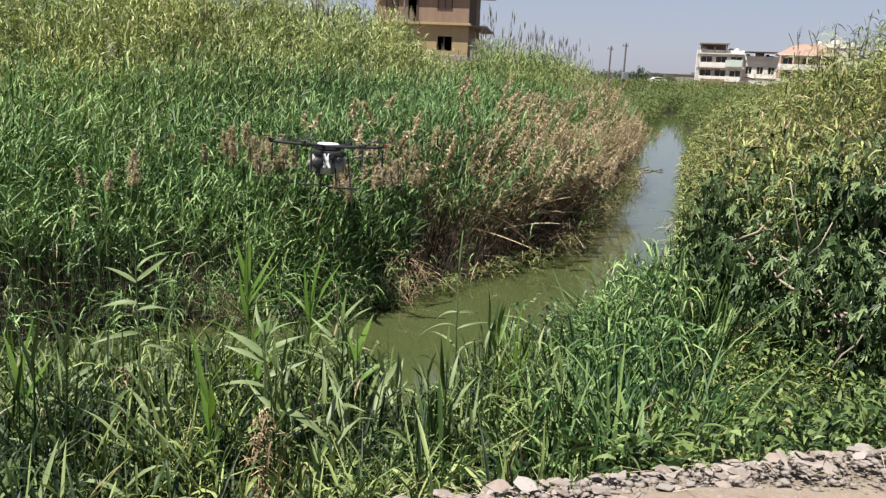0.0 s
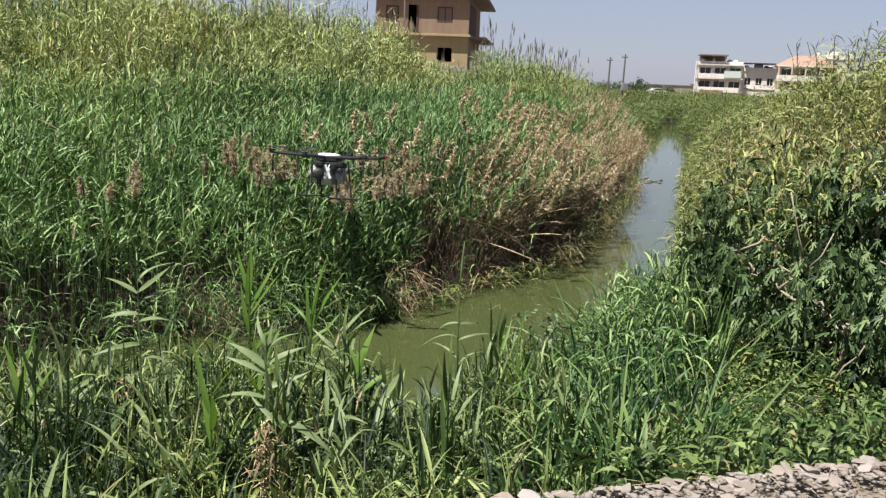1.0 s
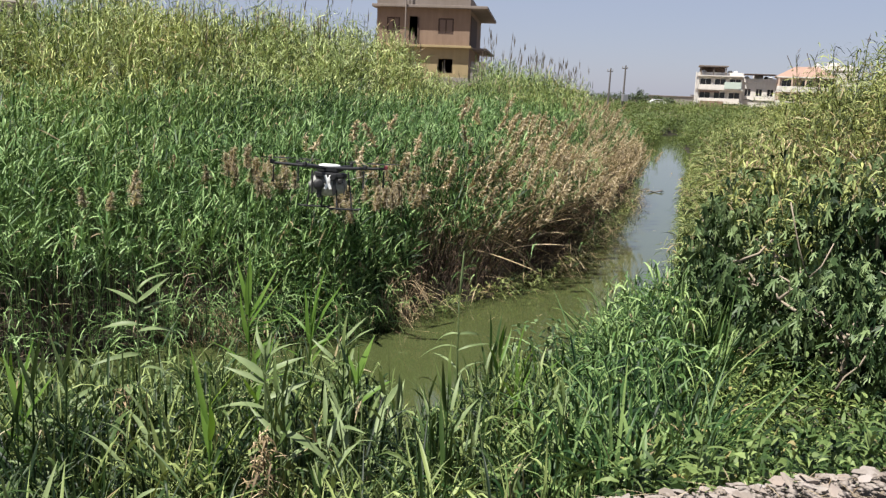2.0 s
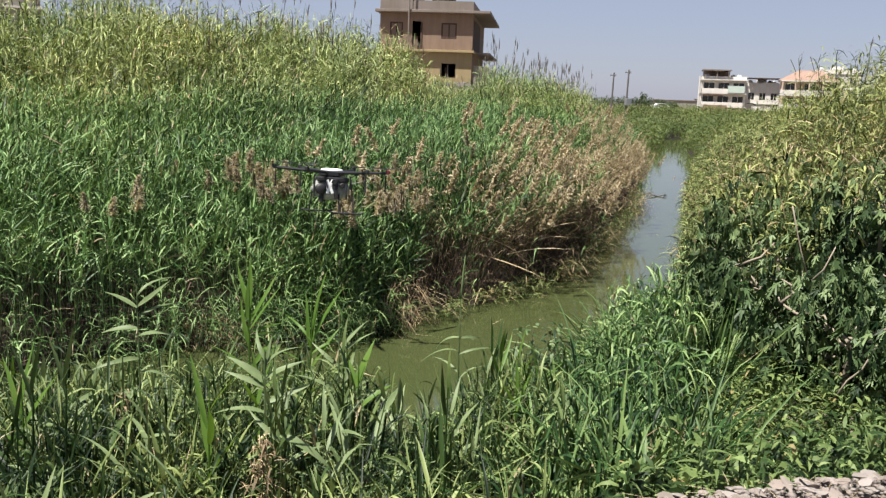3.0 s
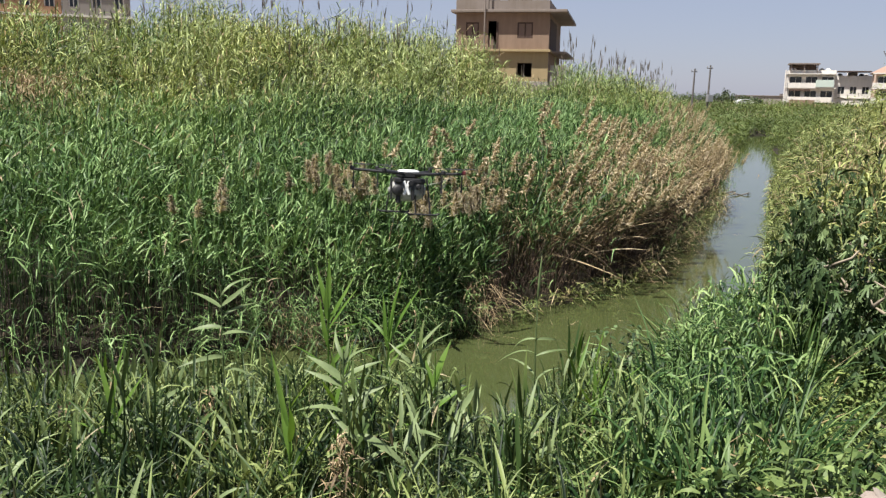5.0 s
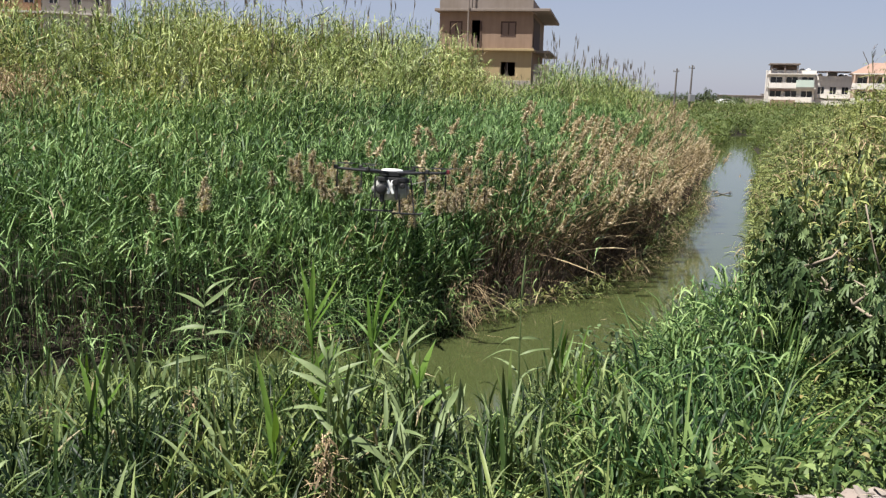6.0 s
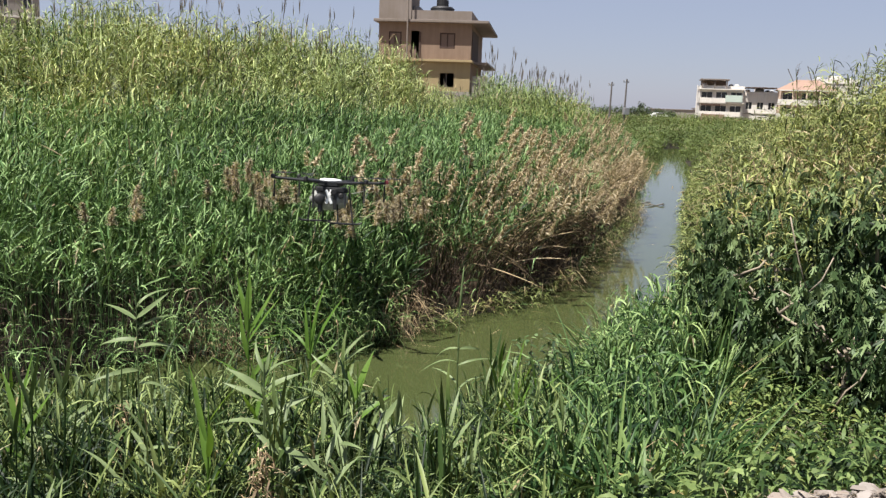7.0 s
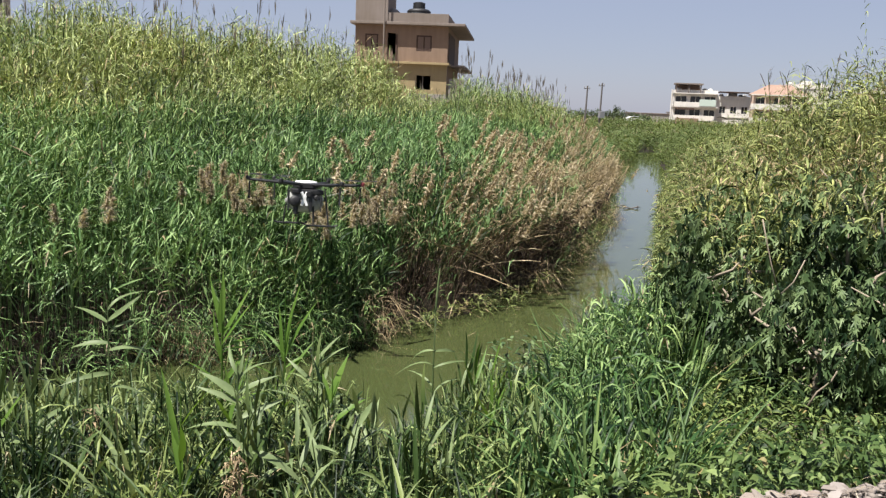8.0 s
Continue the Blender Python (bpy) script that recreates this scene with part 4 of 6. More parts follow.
stuff("side_grass", grass(13000, lambda x, y: (near_side(x, y) > 0.1) & (edge_distance(x, y) > 0.3) & ~in_view(x, y, -0.6, 0.6), (0.4, 1.0), (0.03, 0.06), (-25, 25, -8, 20)), GRASS,
      "grass on the near bank beside the view", "grass")
stuff("broadleaf_weeds", weeds(), WEED, "low broad-leaved green weeds behind the stones", "weeds")


# ---- fig bushes ----
def fig_leaf_shape():
    """A lobed leaf, stalk at the origin, tip along +x."""
    pts = [(0.0, 0.0, 0.0)]
    for a, reach in ((-1.55, 0.5), (-0.75, 0.85), (0.0, 1.0), (0.75, 0.85), (1.55, 0.5)):
        for da, k in ((-0.36, 0.30), (-0.10, 0.82), (0.07, 0.97)):
            r = reach * k
            pts.append((0.15 + r * math.cos(a + da), r * math.sin(a + da) * 0.66, -0.34 * r * r))
    return np.array(pts), np.array([(0, i, i + 1) for i in range(1, len(pts) - 1)])


def fig_bush(x, y, spread, height, leaves, seed, label):
    r = np.random.default_rng(seed)
    z0 = float(ground_z(x, y))
    root = thing("fig_bush", pose(x, y, z0), label, "fig bush", "fig bushes on the bank")
    ends = []
    for i in range(9):
        bm = bmesh.new()
        a = 6.283 * i / 9 + r.normal(0, 0.25)
        reach = spread * r.uniform(0.35, 0.72)
        up = height * r.uniform(0.55, 0.85) * (1.1 - 0.45 * reach / spread)
        p = [Vector((0.12 * math.cos(a), 0.12 * math.sin(a), -0.1))]
        for t in (0.3, 0.6, 1.0):
            p.append(Vector((reach * t ** 1.2 * math.cos(a), reach * t ** 1.2 * math.sin(a), up * t ** 0.75)) + Vector(r.normal(0, 0.08, 3)))
        tube(bm, p, [0.045, 0.036, 0.026, 0.012], 6)
        for q0, t in ((p[1], 0.5), (p[2], 0.8), (p[2], 0.8), (p[3], 1.0)):
            for _ in range(2):
                e = q0 + Vector((r.normal(0, 0.34), r.normal(0, 0.34), abs(r.normal(0.3, 0.2)))) * (0.42 * spread)
                tube(bm, [q0, (q0 + e) / 2 + Vector(r.normal(0, 0.04, 3)), e], [0.02, 0.014, 0.007], 5)
                ends += [e, (q0 + e) / 2]
        ends += p[2:]
        part("limb", bm, BARK, root, "pale grey branching limb", True)
    shape, fan = fig_leaf_shape()
    vs, fs, single = [], [], []
    # whorls of leaves at twig ends, gathered in uneven masses with gaps between them
    lobes = []
    for k in range(34):
        a, cosb = r.uniform(0, 6.283), r.uniform(-0.2, 1.0)
        rad, sb = r.uniform(0.55, 1.10), math.sqrt(1 - cosb * cosb)
        lobes.append(Vector((spread * rad * sb * math.cos(a), spread * rad * sb * math.sin(a), height * (0.24 + 0.72 * rad * max(cosb, -0.12)))))
    n = 0
    while n < leaves:
        if r.uniform() < 0.25:
            c = Vector(ends[r.integers(len(ends))])
        else:
            c = lobes[r.integers(len(lobes))] + Vector(r.normal(0, 0.145 * spread, 3))
        for _ in range(r.integers(5, 9)):
            la = r.uniform(0, 6.283)
            size = r.uniform(0.095, 0.185)
            m = Matrix.Translation(c + Vector(r.normal(0, 0.07, 3))) @ Euler((r.normal(0, 0.4), r.normal(0.95, 0.35), la)).to_matrix().to_4x4()
            if c.y < -0.55 * spread and len(single) < 70:
                single.append((m, size))
                continue
            w = np.array(m)
            vs.append((shape * size) @ w[:3, :3].T + w[:3, 3])
            fs.append(fan + n * len(shape))
            n += 1
    mesh_object("crown", np.concatenate(vs), np.concatenate(fs), FIG, root)
    leaf = mesh_object("leaf", shape, fan, FIG, root)
    for k, (m, size) in enumerate(single):
        ob = leaf if k == 0 else new("leaf", leaf.data)
        ob.parent = root
        ob.matrix_basis = m @ Matrix.Diagonal((size, size, size, 1))
    return root


front_fig = fig_bush(4.05, 8.9, 1.25, 2.0, 3600, 3, "dense fig bush with lobed dark green leaves")
fig_bush(3.95, 7.75, 0.85, 1.35, 1500, 23, "low fig bush with drooping leaves and pale stems")
fig_bush(5.3, 8.0, 1.6, 2.1, 3700, 8, "broad fig bush with pale limbs showing")
fig_bush(4.75, 11.4, 1.5, 2.05, 2900, 12, "smaller fig bush beside the water")
fig_bush(6.6, 11.2, 1.8, 2.3, 3200, 17, "leafy fig bush in front of the cane")

# bare pale limbs that stand clear of the leaves
for points, thick in ((((3.26, 7.78, 3.09), (3.31, 7.76, 2.89), (3.37, 7.74, 2.67), (3.45, 7.70, 2.42)), 0.008), (((3.44, 7.60, 2.41), (3.53, 7.57, 2.53), (3.60, 7.54, 2.75)), 0.008),
                      (((3.52, 7.05, 1.45), (3.60, 7.02, 1.64), (3.69, 6.97, 1.76), (3.77, 6.93, 2.0)), 0.010)):
    local = [Vector(p) - front_fig.matrix_world.translation for p in points]
    part("limb", tube(bmesh.new(), local, [thick * (1 - 0.1 * i) for i in range(len(local))], 6), BARK, front_fig, "bare pale limb clear of the leaves", True)


# ---- the unfinished house ----
def shuttered_window(parent, x0, x1, z0, z1, y):
    w = x1 - x0
    bm = bmesh.new()
    for lo, hi in (((x0, y - 0.04, z0), (x0 + 0.12, y + 0.08, z1)), ((x1 - 0.12, y - 0.04, z0), (x1, y + 0.08, z1)),
                   ((x0 + 0.12, y - 0.04, z1 - 0.12), (x1 - 0.12, y + 0.08, z1)), ((x0 + 0.12, y - 0.04, z0), (x1 - 0.12, y + 0.08, z0 + 0.12)),
                   ((x0 + w / 2 - 0.05, y - 0.045, z0 + 0.12), (x0 + w / 2 + 0.05, y + 0.08, z1 - 0.12))):
        box(bm, lo, hi)
    win = part("window", bm, SHUTTER, parent, "closed window with a dark brown frame")
    for a, b in ((x0 + 0.12, x0 + w / 2 - 0.05), (x0 + w / 2 + 0.05, x1 - 0.12)):
        bm = box(bmesh.new(), (a, y + 0.0, z0 + 0.12), (b, y + 0.05, z1 - 0.12))
        part("shutter", bm, SHUTTER_PANE, win)


def house():
    # local: x along the front, y into the depth, z up; origin at the front left foot
    h = thing("house", pose(-6.40, 71.6, 2.05, 0, 0, -6.0), "three-storey half-finished house in brown and yellow render", "house")
    W, D = 7.85, 13.0
    Z1, Z2, Z3 = 2.5, 5.55, 8.72   # undersides of the slabs
    up_holes = [(0.85, 1.95, Z2 + 1.1, Z2 + 2.4), (2.75, 3.45, Z2 + 0.2, Z2 + 2.5), (5.2, 6.5, Z2 + 1.1, Z2 + 2.4)]
    part("upper_wall", wall_with_holes(W, Z2 + 0.2, Z3, 0.25, up_holes), BROWN_PLASTER, h, "brown rendered upper wall")
    part("lower_wall", wall_with_holes(W, Z1 + 0.2, Z2, 0.25, [(5.3, 6.5, Z1 + 1.0, Z1 + 2.15)]), YELLOW_PLASTER, h, "yellow rendered lower wall")
    part("base_wall", wall_with_holes(W, -0.6, Z1, 0.25, []), YELLOW_PLASTER, h)
    for name, x in (("side_wall", W - 0.25), ("side_wall", 0.0)):
        bm = bmesh.new()
        for za, zb in ((-0.6, Z1), (Z1 + 0.2, Z2), (Z2 + 0.2, Z3)):
            box(bm, (x, 0.25, za), (x + 0.25, D, zb))
        part(name, bm, BROWN_PLASTER, h)
    bm = bmesh.new()
    for za, zb in ((-0.6, Z1), (Z1 + 0.2, Z2), (Z2 + 0.2, Z3)):
        box(bm, (0.25, D - 0.25, za), (W - 0.25, D, zb))
    part("back_wall", bm, BROWN_PLASTER, h)
    part("floor_slab", box(bmesh.new(), (-0.1, -0.35, Z1), (W + 0.9, D + 0.3, Z1 + 0.2), 0.02), CONCRETE, h)
    part("floor_slab", box(bmesh.new(), (-0.1, -0.45, Z2), (W + 0.2, D, Z2 + 0.2), 0.02), YELLOW_PLASTER, h, "pale slab edge between the storeys")
    part("canopy", box(bmesh.new(), (W + 0.2, 1.2, Z2 - 0.05), (W + 1.4, D + 0.4, Z2 + 0.12), 0.02), CONCRETE, h)
    part("roof_slab", box(bmesh.new(), (-0.35, -0.6, Z3), (W + 1.45, D + 0.6, Z3 + 0.22), 0.03), CONCRETE, h, "overhanging concrete roof slab")
    bm = bmesh.new()
    for lo, hi in (((2.8, -0.1, Z3 + 0.22), (W, 0.08, Z3 + 1.0)), ((W - 0.18, 0.08, Z3 + 0.22), (W, D, Z3 + 1.0)), ((0.0, D - 0.18, Z3 + 0.22), (W - 0.18, D, Z3 + 1.0)),
                   ((0.0, 4.5, Z3 + 0.22), (0.18, D - 0.18, Z3 + 1.0))):
        box(bm, lo, hi, 0.01)
    part("parapet", bm, CONCRETE, h)
    bm = box(bmesh.new(), (0.0, -0.1, Z3 + 0.22), (2.75, 4.4, Z3 + 3.2), 0.02)
    part("stair_tower", bm, CONCRETE, h, "plain rendered stair tower on the roof")
    part("tower_roof", box(bmesh.new(), (-0.2, -0.3, Z3 + 3.2), (3.0, 4.6, Z3 + 3.4), 0.02), CONCRETE, h)
    shuttered_window(h, 0.85, 1.95, Z2 + 1.1, Z2 + 2.4, 0.05)
    shuttered_window(h, 5.2, 6.5, Z2 + 1.1, Z2 + 2.4, 0.05)
    bm = box(bmesh.new(), (2.75, 0.12, Z2 + 0.2), (3.2, 0.2, Z2 + 1.25), 0.01)
    part("panel", bm, SHUTTER_PANE, h, "faded board across the doorway")
    bm = box(bmesh.new(), (3.45, -0.06, Z2 + 0.2), (3.6, 0.0, Z2 + 2.4))
    part("door_jamb", bm, SHUTTER, h)
    tube_bm = tube(bmesh.new(), [(2.55, -0.72, Z2 + 0.2), (2.55, -0.72, Z3 + 3.6)], 0.07, 8)
    part("downpipe", tube_bm, CONCRETE, h)
    bm = bmesh.new()
    box(bm, (5.25, 0.1, Z1 + 0.92), (6.55, 0.3, Z1 + 1.0))
    box(bm, (5.8, 0.12, Z1 + 1.0), (5.86, 0.18, Z1 + 2.15))
    part("window_sill", bm, CONCRETE, h)
    # door panel made wider than the door, to stand in for the side wall's shade
    part("door_shade_panel", box(bmesh.new(), (W, 0.9, Z2 + 0.25), (W + 0.05, 7.5, Z2 + 2.75), 0.01), SHUTTER, h, "dark brown side door, widened to darken the shaded wall")
    bm = bmesh.new()
    box(bm, (W + 0.2, 0.2, 2.2), (W + 1.5, 0.4, Z1 + 2.0), 0.01)
    part("annex_wall", bm, GREY_PLASTER, h, "small pale annex wall")
    part("yard_wall", box(bmesh.new(), (4.9, -2.6, 0.6), (8.1, -2.4, Z1 + 0.6), 0.03), GREY_PLASTER, h, "low pale yard wall before the house")
    # roof tank stands on the roof
    t = thing("water_tank", h.matrix_world @ pose(5.1, 2.0, Z3 + 0.22), "black plastic water tank on the house roof", "water tank")
    tank = part("tank_body", lathe(bmesh.new(), [(0.95, 0.0), (1.05, 0.15), (1.05, 0.95), (1.0, 1.05), (1.05, 1.12), (0.85, 1.3), (0.5, 1.38)], 20), BLACK_PLASTIC, t, "", True)
    part("lid", lathe(bmesh.new(), [(0.5, 1.38), (0.52, 1.42), (0.52, 1.85), (0.3, 1.92)], 16), BLACK_PLASTIC, tank)
    s = thing("roof_drum", h.matrix_world @ pose(3.4, 1.0, Z3 + 0.22), "tilted dark drum on the house roof", "drum")
    part("drum_body", lathe(bmesh.new(), [(0.3, 0.0), (0.42, 0.1), (0.5, 0.75), (0.36, 1.05), (0.1, 1.25)], 12, pose(0, 0, 0.05, 0, -22, 0)), GREY_PLASTER, s)


house()


# ---- apartment houses across the fields ----
def flat_block(x, y, z, rz, width, depth, storeys, wall, label, balcony=True, roof=None, high=3.0, open_part=0.44):
    b = thing("apartment_house", pose(x, y, z, 0, 0, rz), label, "building", "far apartment houses")
    n = max(3, int(width / 3.4))
    for s in range(storeys):
        z0 = s * high
        holes = [(width * (i + 0.5 - open_part / 2) / n, width * (i + 0.5 + open_part / 2) / n, z0 + 0.75, z0 + 2.35) for i in range(n)]
        part("wall", wall_with_holes(width, z0, z0 + high - 0.2, 0.3, holes), wall, b)
        bm = bmesh.new()
        for x0 in (0.0, width - 0.3):
            box(bm, (x0, 0.3, z0), (x0 + 0.3, depth, z0 + high - 0.2))
        box(bm, (0.3, depth - 0.3, z0), (width - 0.3, depth, z0 + high - 0.2))
        part("wall", bm, wall, b)
        part("slab", box(bmesh.new(), (-0.15, -1.5 if balcony else -0.2, z0 + high - 0.2), (width + 0.15, depth, z0 + high)), WHITE_PLASTER, b)
        for i, (a, c, e, f) in enumerate(holes):
            bm = box(bmesh.new(), (a, 0.16, e), (c, 0.2, f))
            win = part("window", bm, GLASS, b)
            fr = bmesh.new()
            for lo, hi in (((a, 0.08, e), (a + 0.1, 0.15, f)), ((c - 0.1, 0.08, e), (c, 0.15, f)), ((a + 0.1, 0.08, f - 0.1), (c - 0.1, 0.15, f)), (((a + c) / 2 - 0.04, 0.08, e), ((a + c) / 2 + 0.04, 0.15, f - 0.1))):
                box(fr, lo, hi)
            part("frame", fr, WHITE_PLASTER, win)
        if balcony and s > 0:
            part("balcony", box(bmesh.new(), (-0.1, -1.5, z0), (width * 0.94, -1.35, z0 + 0.95), 0.02), WHITE_PLASTER, b)
    top = storeys * high
    if roof:
        bm = bmesh.new()
        e = 0.6
        c = [bm.verts.new(p) for p in ((-e, -e, top), (width + e, -e, top), (width + e, depth + e, top), (-e, depth + e, top),
                                       (width * 0.3, depth * 0.5, top + 2.3), (width * 0.7, depth * 0.5, top + 2.3))]
        for f in ((0, 1, 5, 4), (1, 2, 5), (2, 3, 4, 5), (3, 0, 4), (3, 2, 1, 0)):
            bm.faces.new([c[i] for i in f])
        part("roof", bm, ROOF_TILE, b, "hipped clay tile roof")
    else:
        bm = bmesh.new()
        for lo, hi in (((0, -0.1, top), (width, 0.1, top + 0.7)), ((0, 0.1, top), (0.2, depth, top + 0.7)), ((width - 0.2, 0.1, top), (width, depth, top + 0.7))):
            box(bm, lo, hi)
        part("parapet", bm, WHITE_PLASTER, b)
        part("roof_hut", box(bmesh.new(), (width * 0.35, depth * 0.4, top), (width * 0.62, depth * 0.8, top + 1.6), 0.05), wall, b)
        for k, fx in enumerate((0.12, 0.72, 0.86)):
            part("roof_tank", lathe(bmesh.new(), [(0.5, top), (0.55, top + 0.2), (0.55, top + 1.0), (0.2, top + 1.25)], 10, pose(width * fx, 2.5 + k, 0)), BLACK_PLASTIC if k % 2 else WHITE_PLASTER, b)
    return b


flats = flat_block(56.4, 192.0, 0.9, -14, 9.6, 11, 3, WHITE_PLASTER, "white three-storey flats with open balconies", open_part=0.78)
bm = bmesh.new()
for px in (0.3, 3.0, 5.6):
    box(bm, (px, -1.2, 9.0), (px + 0.22, -0.98, 10.9))
    box(bm, (px, 5.0, 9.0), (px + 0.22, 5.22, 10.9))
box(bm, (-0.1, -1.5, 10.9), (6.2, 5.4, 11.15))
part("roof_awning", bm, CONCRETE, flats, "flat concrete roof over the top terrace")
part("terrace_wall", box(bmesh.new(), (0.4, 3.6, 9.0), (5.8, 3.9, 10.9)), BROWN_PLASTER, flats, "brown back wall of the roof terrace")
part("panel", box(bmesh.new(), (5.6, -1.62, 6.1), (9.2, -1.51, 7.6), 0.02), MINT, flats, "pale mint green balcony panel")
part("awning", box(bmesh.new(), (0.4, -1.9, 5.2), (4.6, -1.5, 5.6), 0.03), SHUTTER, flats, "dark rolled balcony awning")
part("lean_to", box(bmesh.new(), (0.6, -3.4, 0.0), (5.6, -1.55, 3.3), 0.04), BROWN_PLASTER, flats, "brown lean-to before the ground floor")
part("lean_to", box(bmesh.new(), (5.9, -2.8, 0.0), (9.0, -1.55, 2.4), 0.04), YELLOW_PLASTER, flats, "ochre lean-to before the ground floor")
part("mast", tube(bmesh.new(), [(-0.6, -2.2, -0.4), (-0.6, -2.2, 9.6)], 0.13, 8), WHITE_PLASTER, flats, "white pole beside the flats")
low = flat_block(66.2, 191.0, 1.0, -16, 7.2, 9, 2, WHITE_PLASTER, "low white flats with a shaded terrace", False, high=3.9, open_part=0.6)
part("roof_awning", box(bmesh.new(), (0.2, -1.4, 9.3), (6.8, 4.0, 9.5), 0.02), SHUTTER, low, "dark awning over the terrace")
pink = flat_block(68.2, 176.0, 1.0, -20, 11.0, 10, 3, PINK_PLASTER, "pink house with an orange clay roof", True, True, high=2.9, open_part=0.6)
for px in (0.1, 2.6, 5.2, 7.8, 10.4):
    part("pillar", box(bmesh.new(), (px, -1.45, 3.9), (px + 0.3, -1.15, 8.5), 0.03), PINK_PLASTER, pink, "pale pink balcony pillar")
part("antenna", tube(bmesh.new(), [(3.0, 4.0, 10.0), (1.4, 4.0, 13.2)], 0.09, 6), POLE_WOOD, pink, "dark slanted antenna mast")
part("antenna", tube(bmesh.new(), [(6.4, 4.0, 10.5), (5.2, 4.0, 13.8)], 0.09, 6), POLE_WOOD, pink, "dark slanted antenna mast")
flat_block(79.5, 186.0, 2.0, -20, 9.0, 9, 3, WHITE_PLASTER, "plain white house behind the pink one", False, high=3.3)
flat_block(90.0, 176.0, 2.0, -22, 16.0, 10, 3, PINK_PLASTER, "long pale pink house", False, high=3.0)
flat_block(-51.5, 76.0, 2.0, 30, 6.5, 10, 4, ORANGE_PLASTER, "orange rendered house behind the cane", False)
flat_block(-45.4, 78.5, 2.0, 27, 6.2, 10, 4, GREY_PLASTER, "grey rendered house behind the cane", False)


# ---- poles, car, low buildings and trees in the distance ----
def utility_pole(x, y, top, label, transformer=False):
    z = float(ground_z(x, y))
    p = thing("utility_pole", pose(x, y, z, 0, 0.8, 20), label, "pole", "power line poles")
    h = top - z
    part("shaft", tube(bmesh.new(), [(0, 0, -0.4), (0, 0, h)], [0.17, 0.11], 8), POLE_WOOD, p)
    part("crossarm", box(bmesh.new(), (-0.5, 0.1, h - 0.5), (0.5, 0.22, h - 0.4), 0.02), POLE_WOOD, p)
    for k in (-0.42, 0.0, 0.42):
        part("insulator", lathe(bmesh.new(), [(0.03, h - 0.36), (0.07, h - 0.3), (0.05, h - 0.15)], 8, pose(k, 0.16, 0)), GREY_PLASTER, p)
    if transformer:
        part("transformer", box(bmesh.new(), (-0.45, -0.75, h * 0.28), (0.45, -0.15, h * 0.42), 0.06), METAL, p, "grey transformer box")


utility_pole(24.06, 127.75, 8.4, "slim wooden utility pole with a crossarm")
utility_pole(26.2, 127.33, 8.9, "wooden utility pole carrying a transformer", True)


def car(x, y, rz):
    z = float(ground_z(x, y))
    c = thing("car", pose(x, y, z + 0.25, 0, 0, rz), "white car parked beyond the reeds", "car")
    bm = bmesh.new()
    side = [(-2.1, 0.3), (-2.15, 0.75), (-1.5, 0.95), (-0.8, 1.42), (0.9, 1.45), (1.6, 1.0), (2.1, 0.85), (2.15, 0.35)]
    a = [bm.verts.new((px, -0.85, pz)) for px, pz in side]
    b = [bm.verts.new((px, 0.85, pz)) for px, pz in side]
    bm.faces.new(a), bm.faces.new(b[::-1])
    for i in range(len(side)):
        j = (i + 1) % len(side)
        bm.faces.new((a[i], b[i], b[j], a[j]))
    bmesh.ops.bevel(bm, geom=list(bm.edges), offset=0.06, segments=2, affect="EDGES")
    part("body", bm, CAR_PAINT, c)
    for s in (-0.865, 0.855):
        bm = bmesh.new()
        vs = [bm.verts.new((px, s, pz)) for px, pz in ((-1.3, 0.98), (-0.72, 1.36), (0.82, 1.38), (1.35, 1.0))]
        ex = bmesh.ops.extrude_face_region(bm, geom=[bm.faces.new(vs)])
        bmesh.ops.translate(bm, verts=[v for v in ex["geom"] if isinstance(v, bmesh.types.BMVert)], vec=(0, 0.01, 0))
        part("side_window", bm, GLASS, c)
    for px in (-1.35, 1.35):
        for py in (-0.8, 0.8):
            wheel = part("wheel", lathe(bmesh.new(), [(0.2, -0.1), (0.32, -0.09), (0.32, 0.09), (0.2, 0.1)], 16, pose(px, py, 0.07, 90)), BLACK_PLASTIC, c)
            part("rim", lathe(bmesh.new(), [(0.05, -0.12), (0.19, -0.11), (0.19, 0.11), (0.05, 0.12)], 12, pose(px, py, 0.07, 90)), METAL, wheel)


car(47.6, 193.0, 10)


def low_shed(x, y, w, d, h, rz, material, label):
    z = float(ground_z(x, y))
    b = thing("shed", pose(x, y, z, 0, 0, rz), label, "shed", "far sheds")
    part("wall", wall_with_holes(w, -0.2, h, 0.25, [(w * 0.2, w * 0.3, 0.0, 2.0)]), material, b)
    bm = bmesh.new()
    box(bm, (0, 0.25, -0.2), (0.25, d, h)), box(bm, (w - 0.25, 0.25, -0.2), (w, d, h)), box(bm, (0.25, d - 0.25, -0.2), (w - 0.25, d, h))
    part("wall", bm, material, b)
    part("roof", box(bmesh.new(), (-0.3, -0.3, h), (w + 0.3, d + 0.3, h + 0.18), 0.02), CONCRETE, b)


low_shed(62, 262, 14, 8, 2.8, -14, GREY_PLASTER, "long grey shed at the field edge")
low_shed(77, 268, 8, 6, 3.4, -14, WHITE_PLASTER, "white shed at the field edge")
low_shed(34, 250, 7, 5, 3.2, -10, WHITE_PLASTER, "small white hut by the poles")


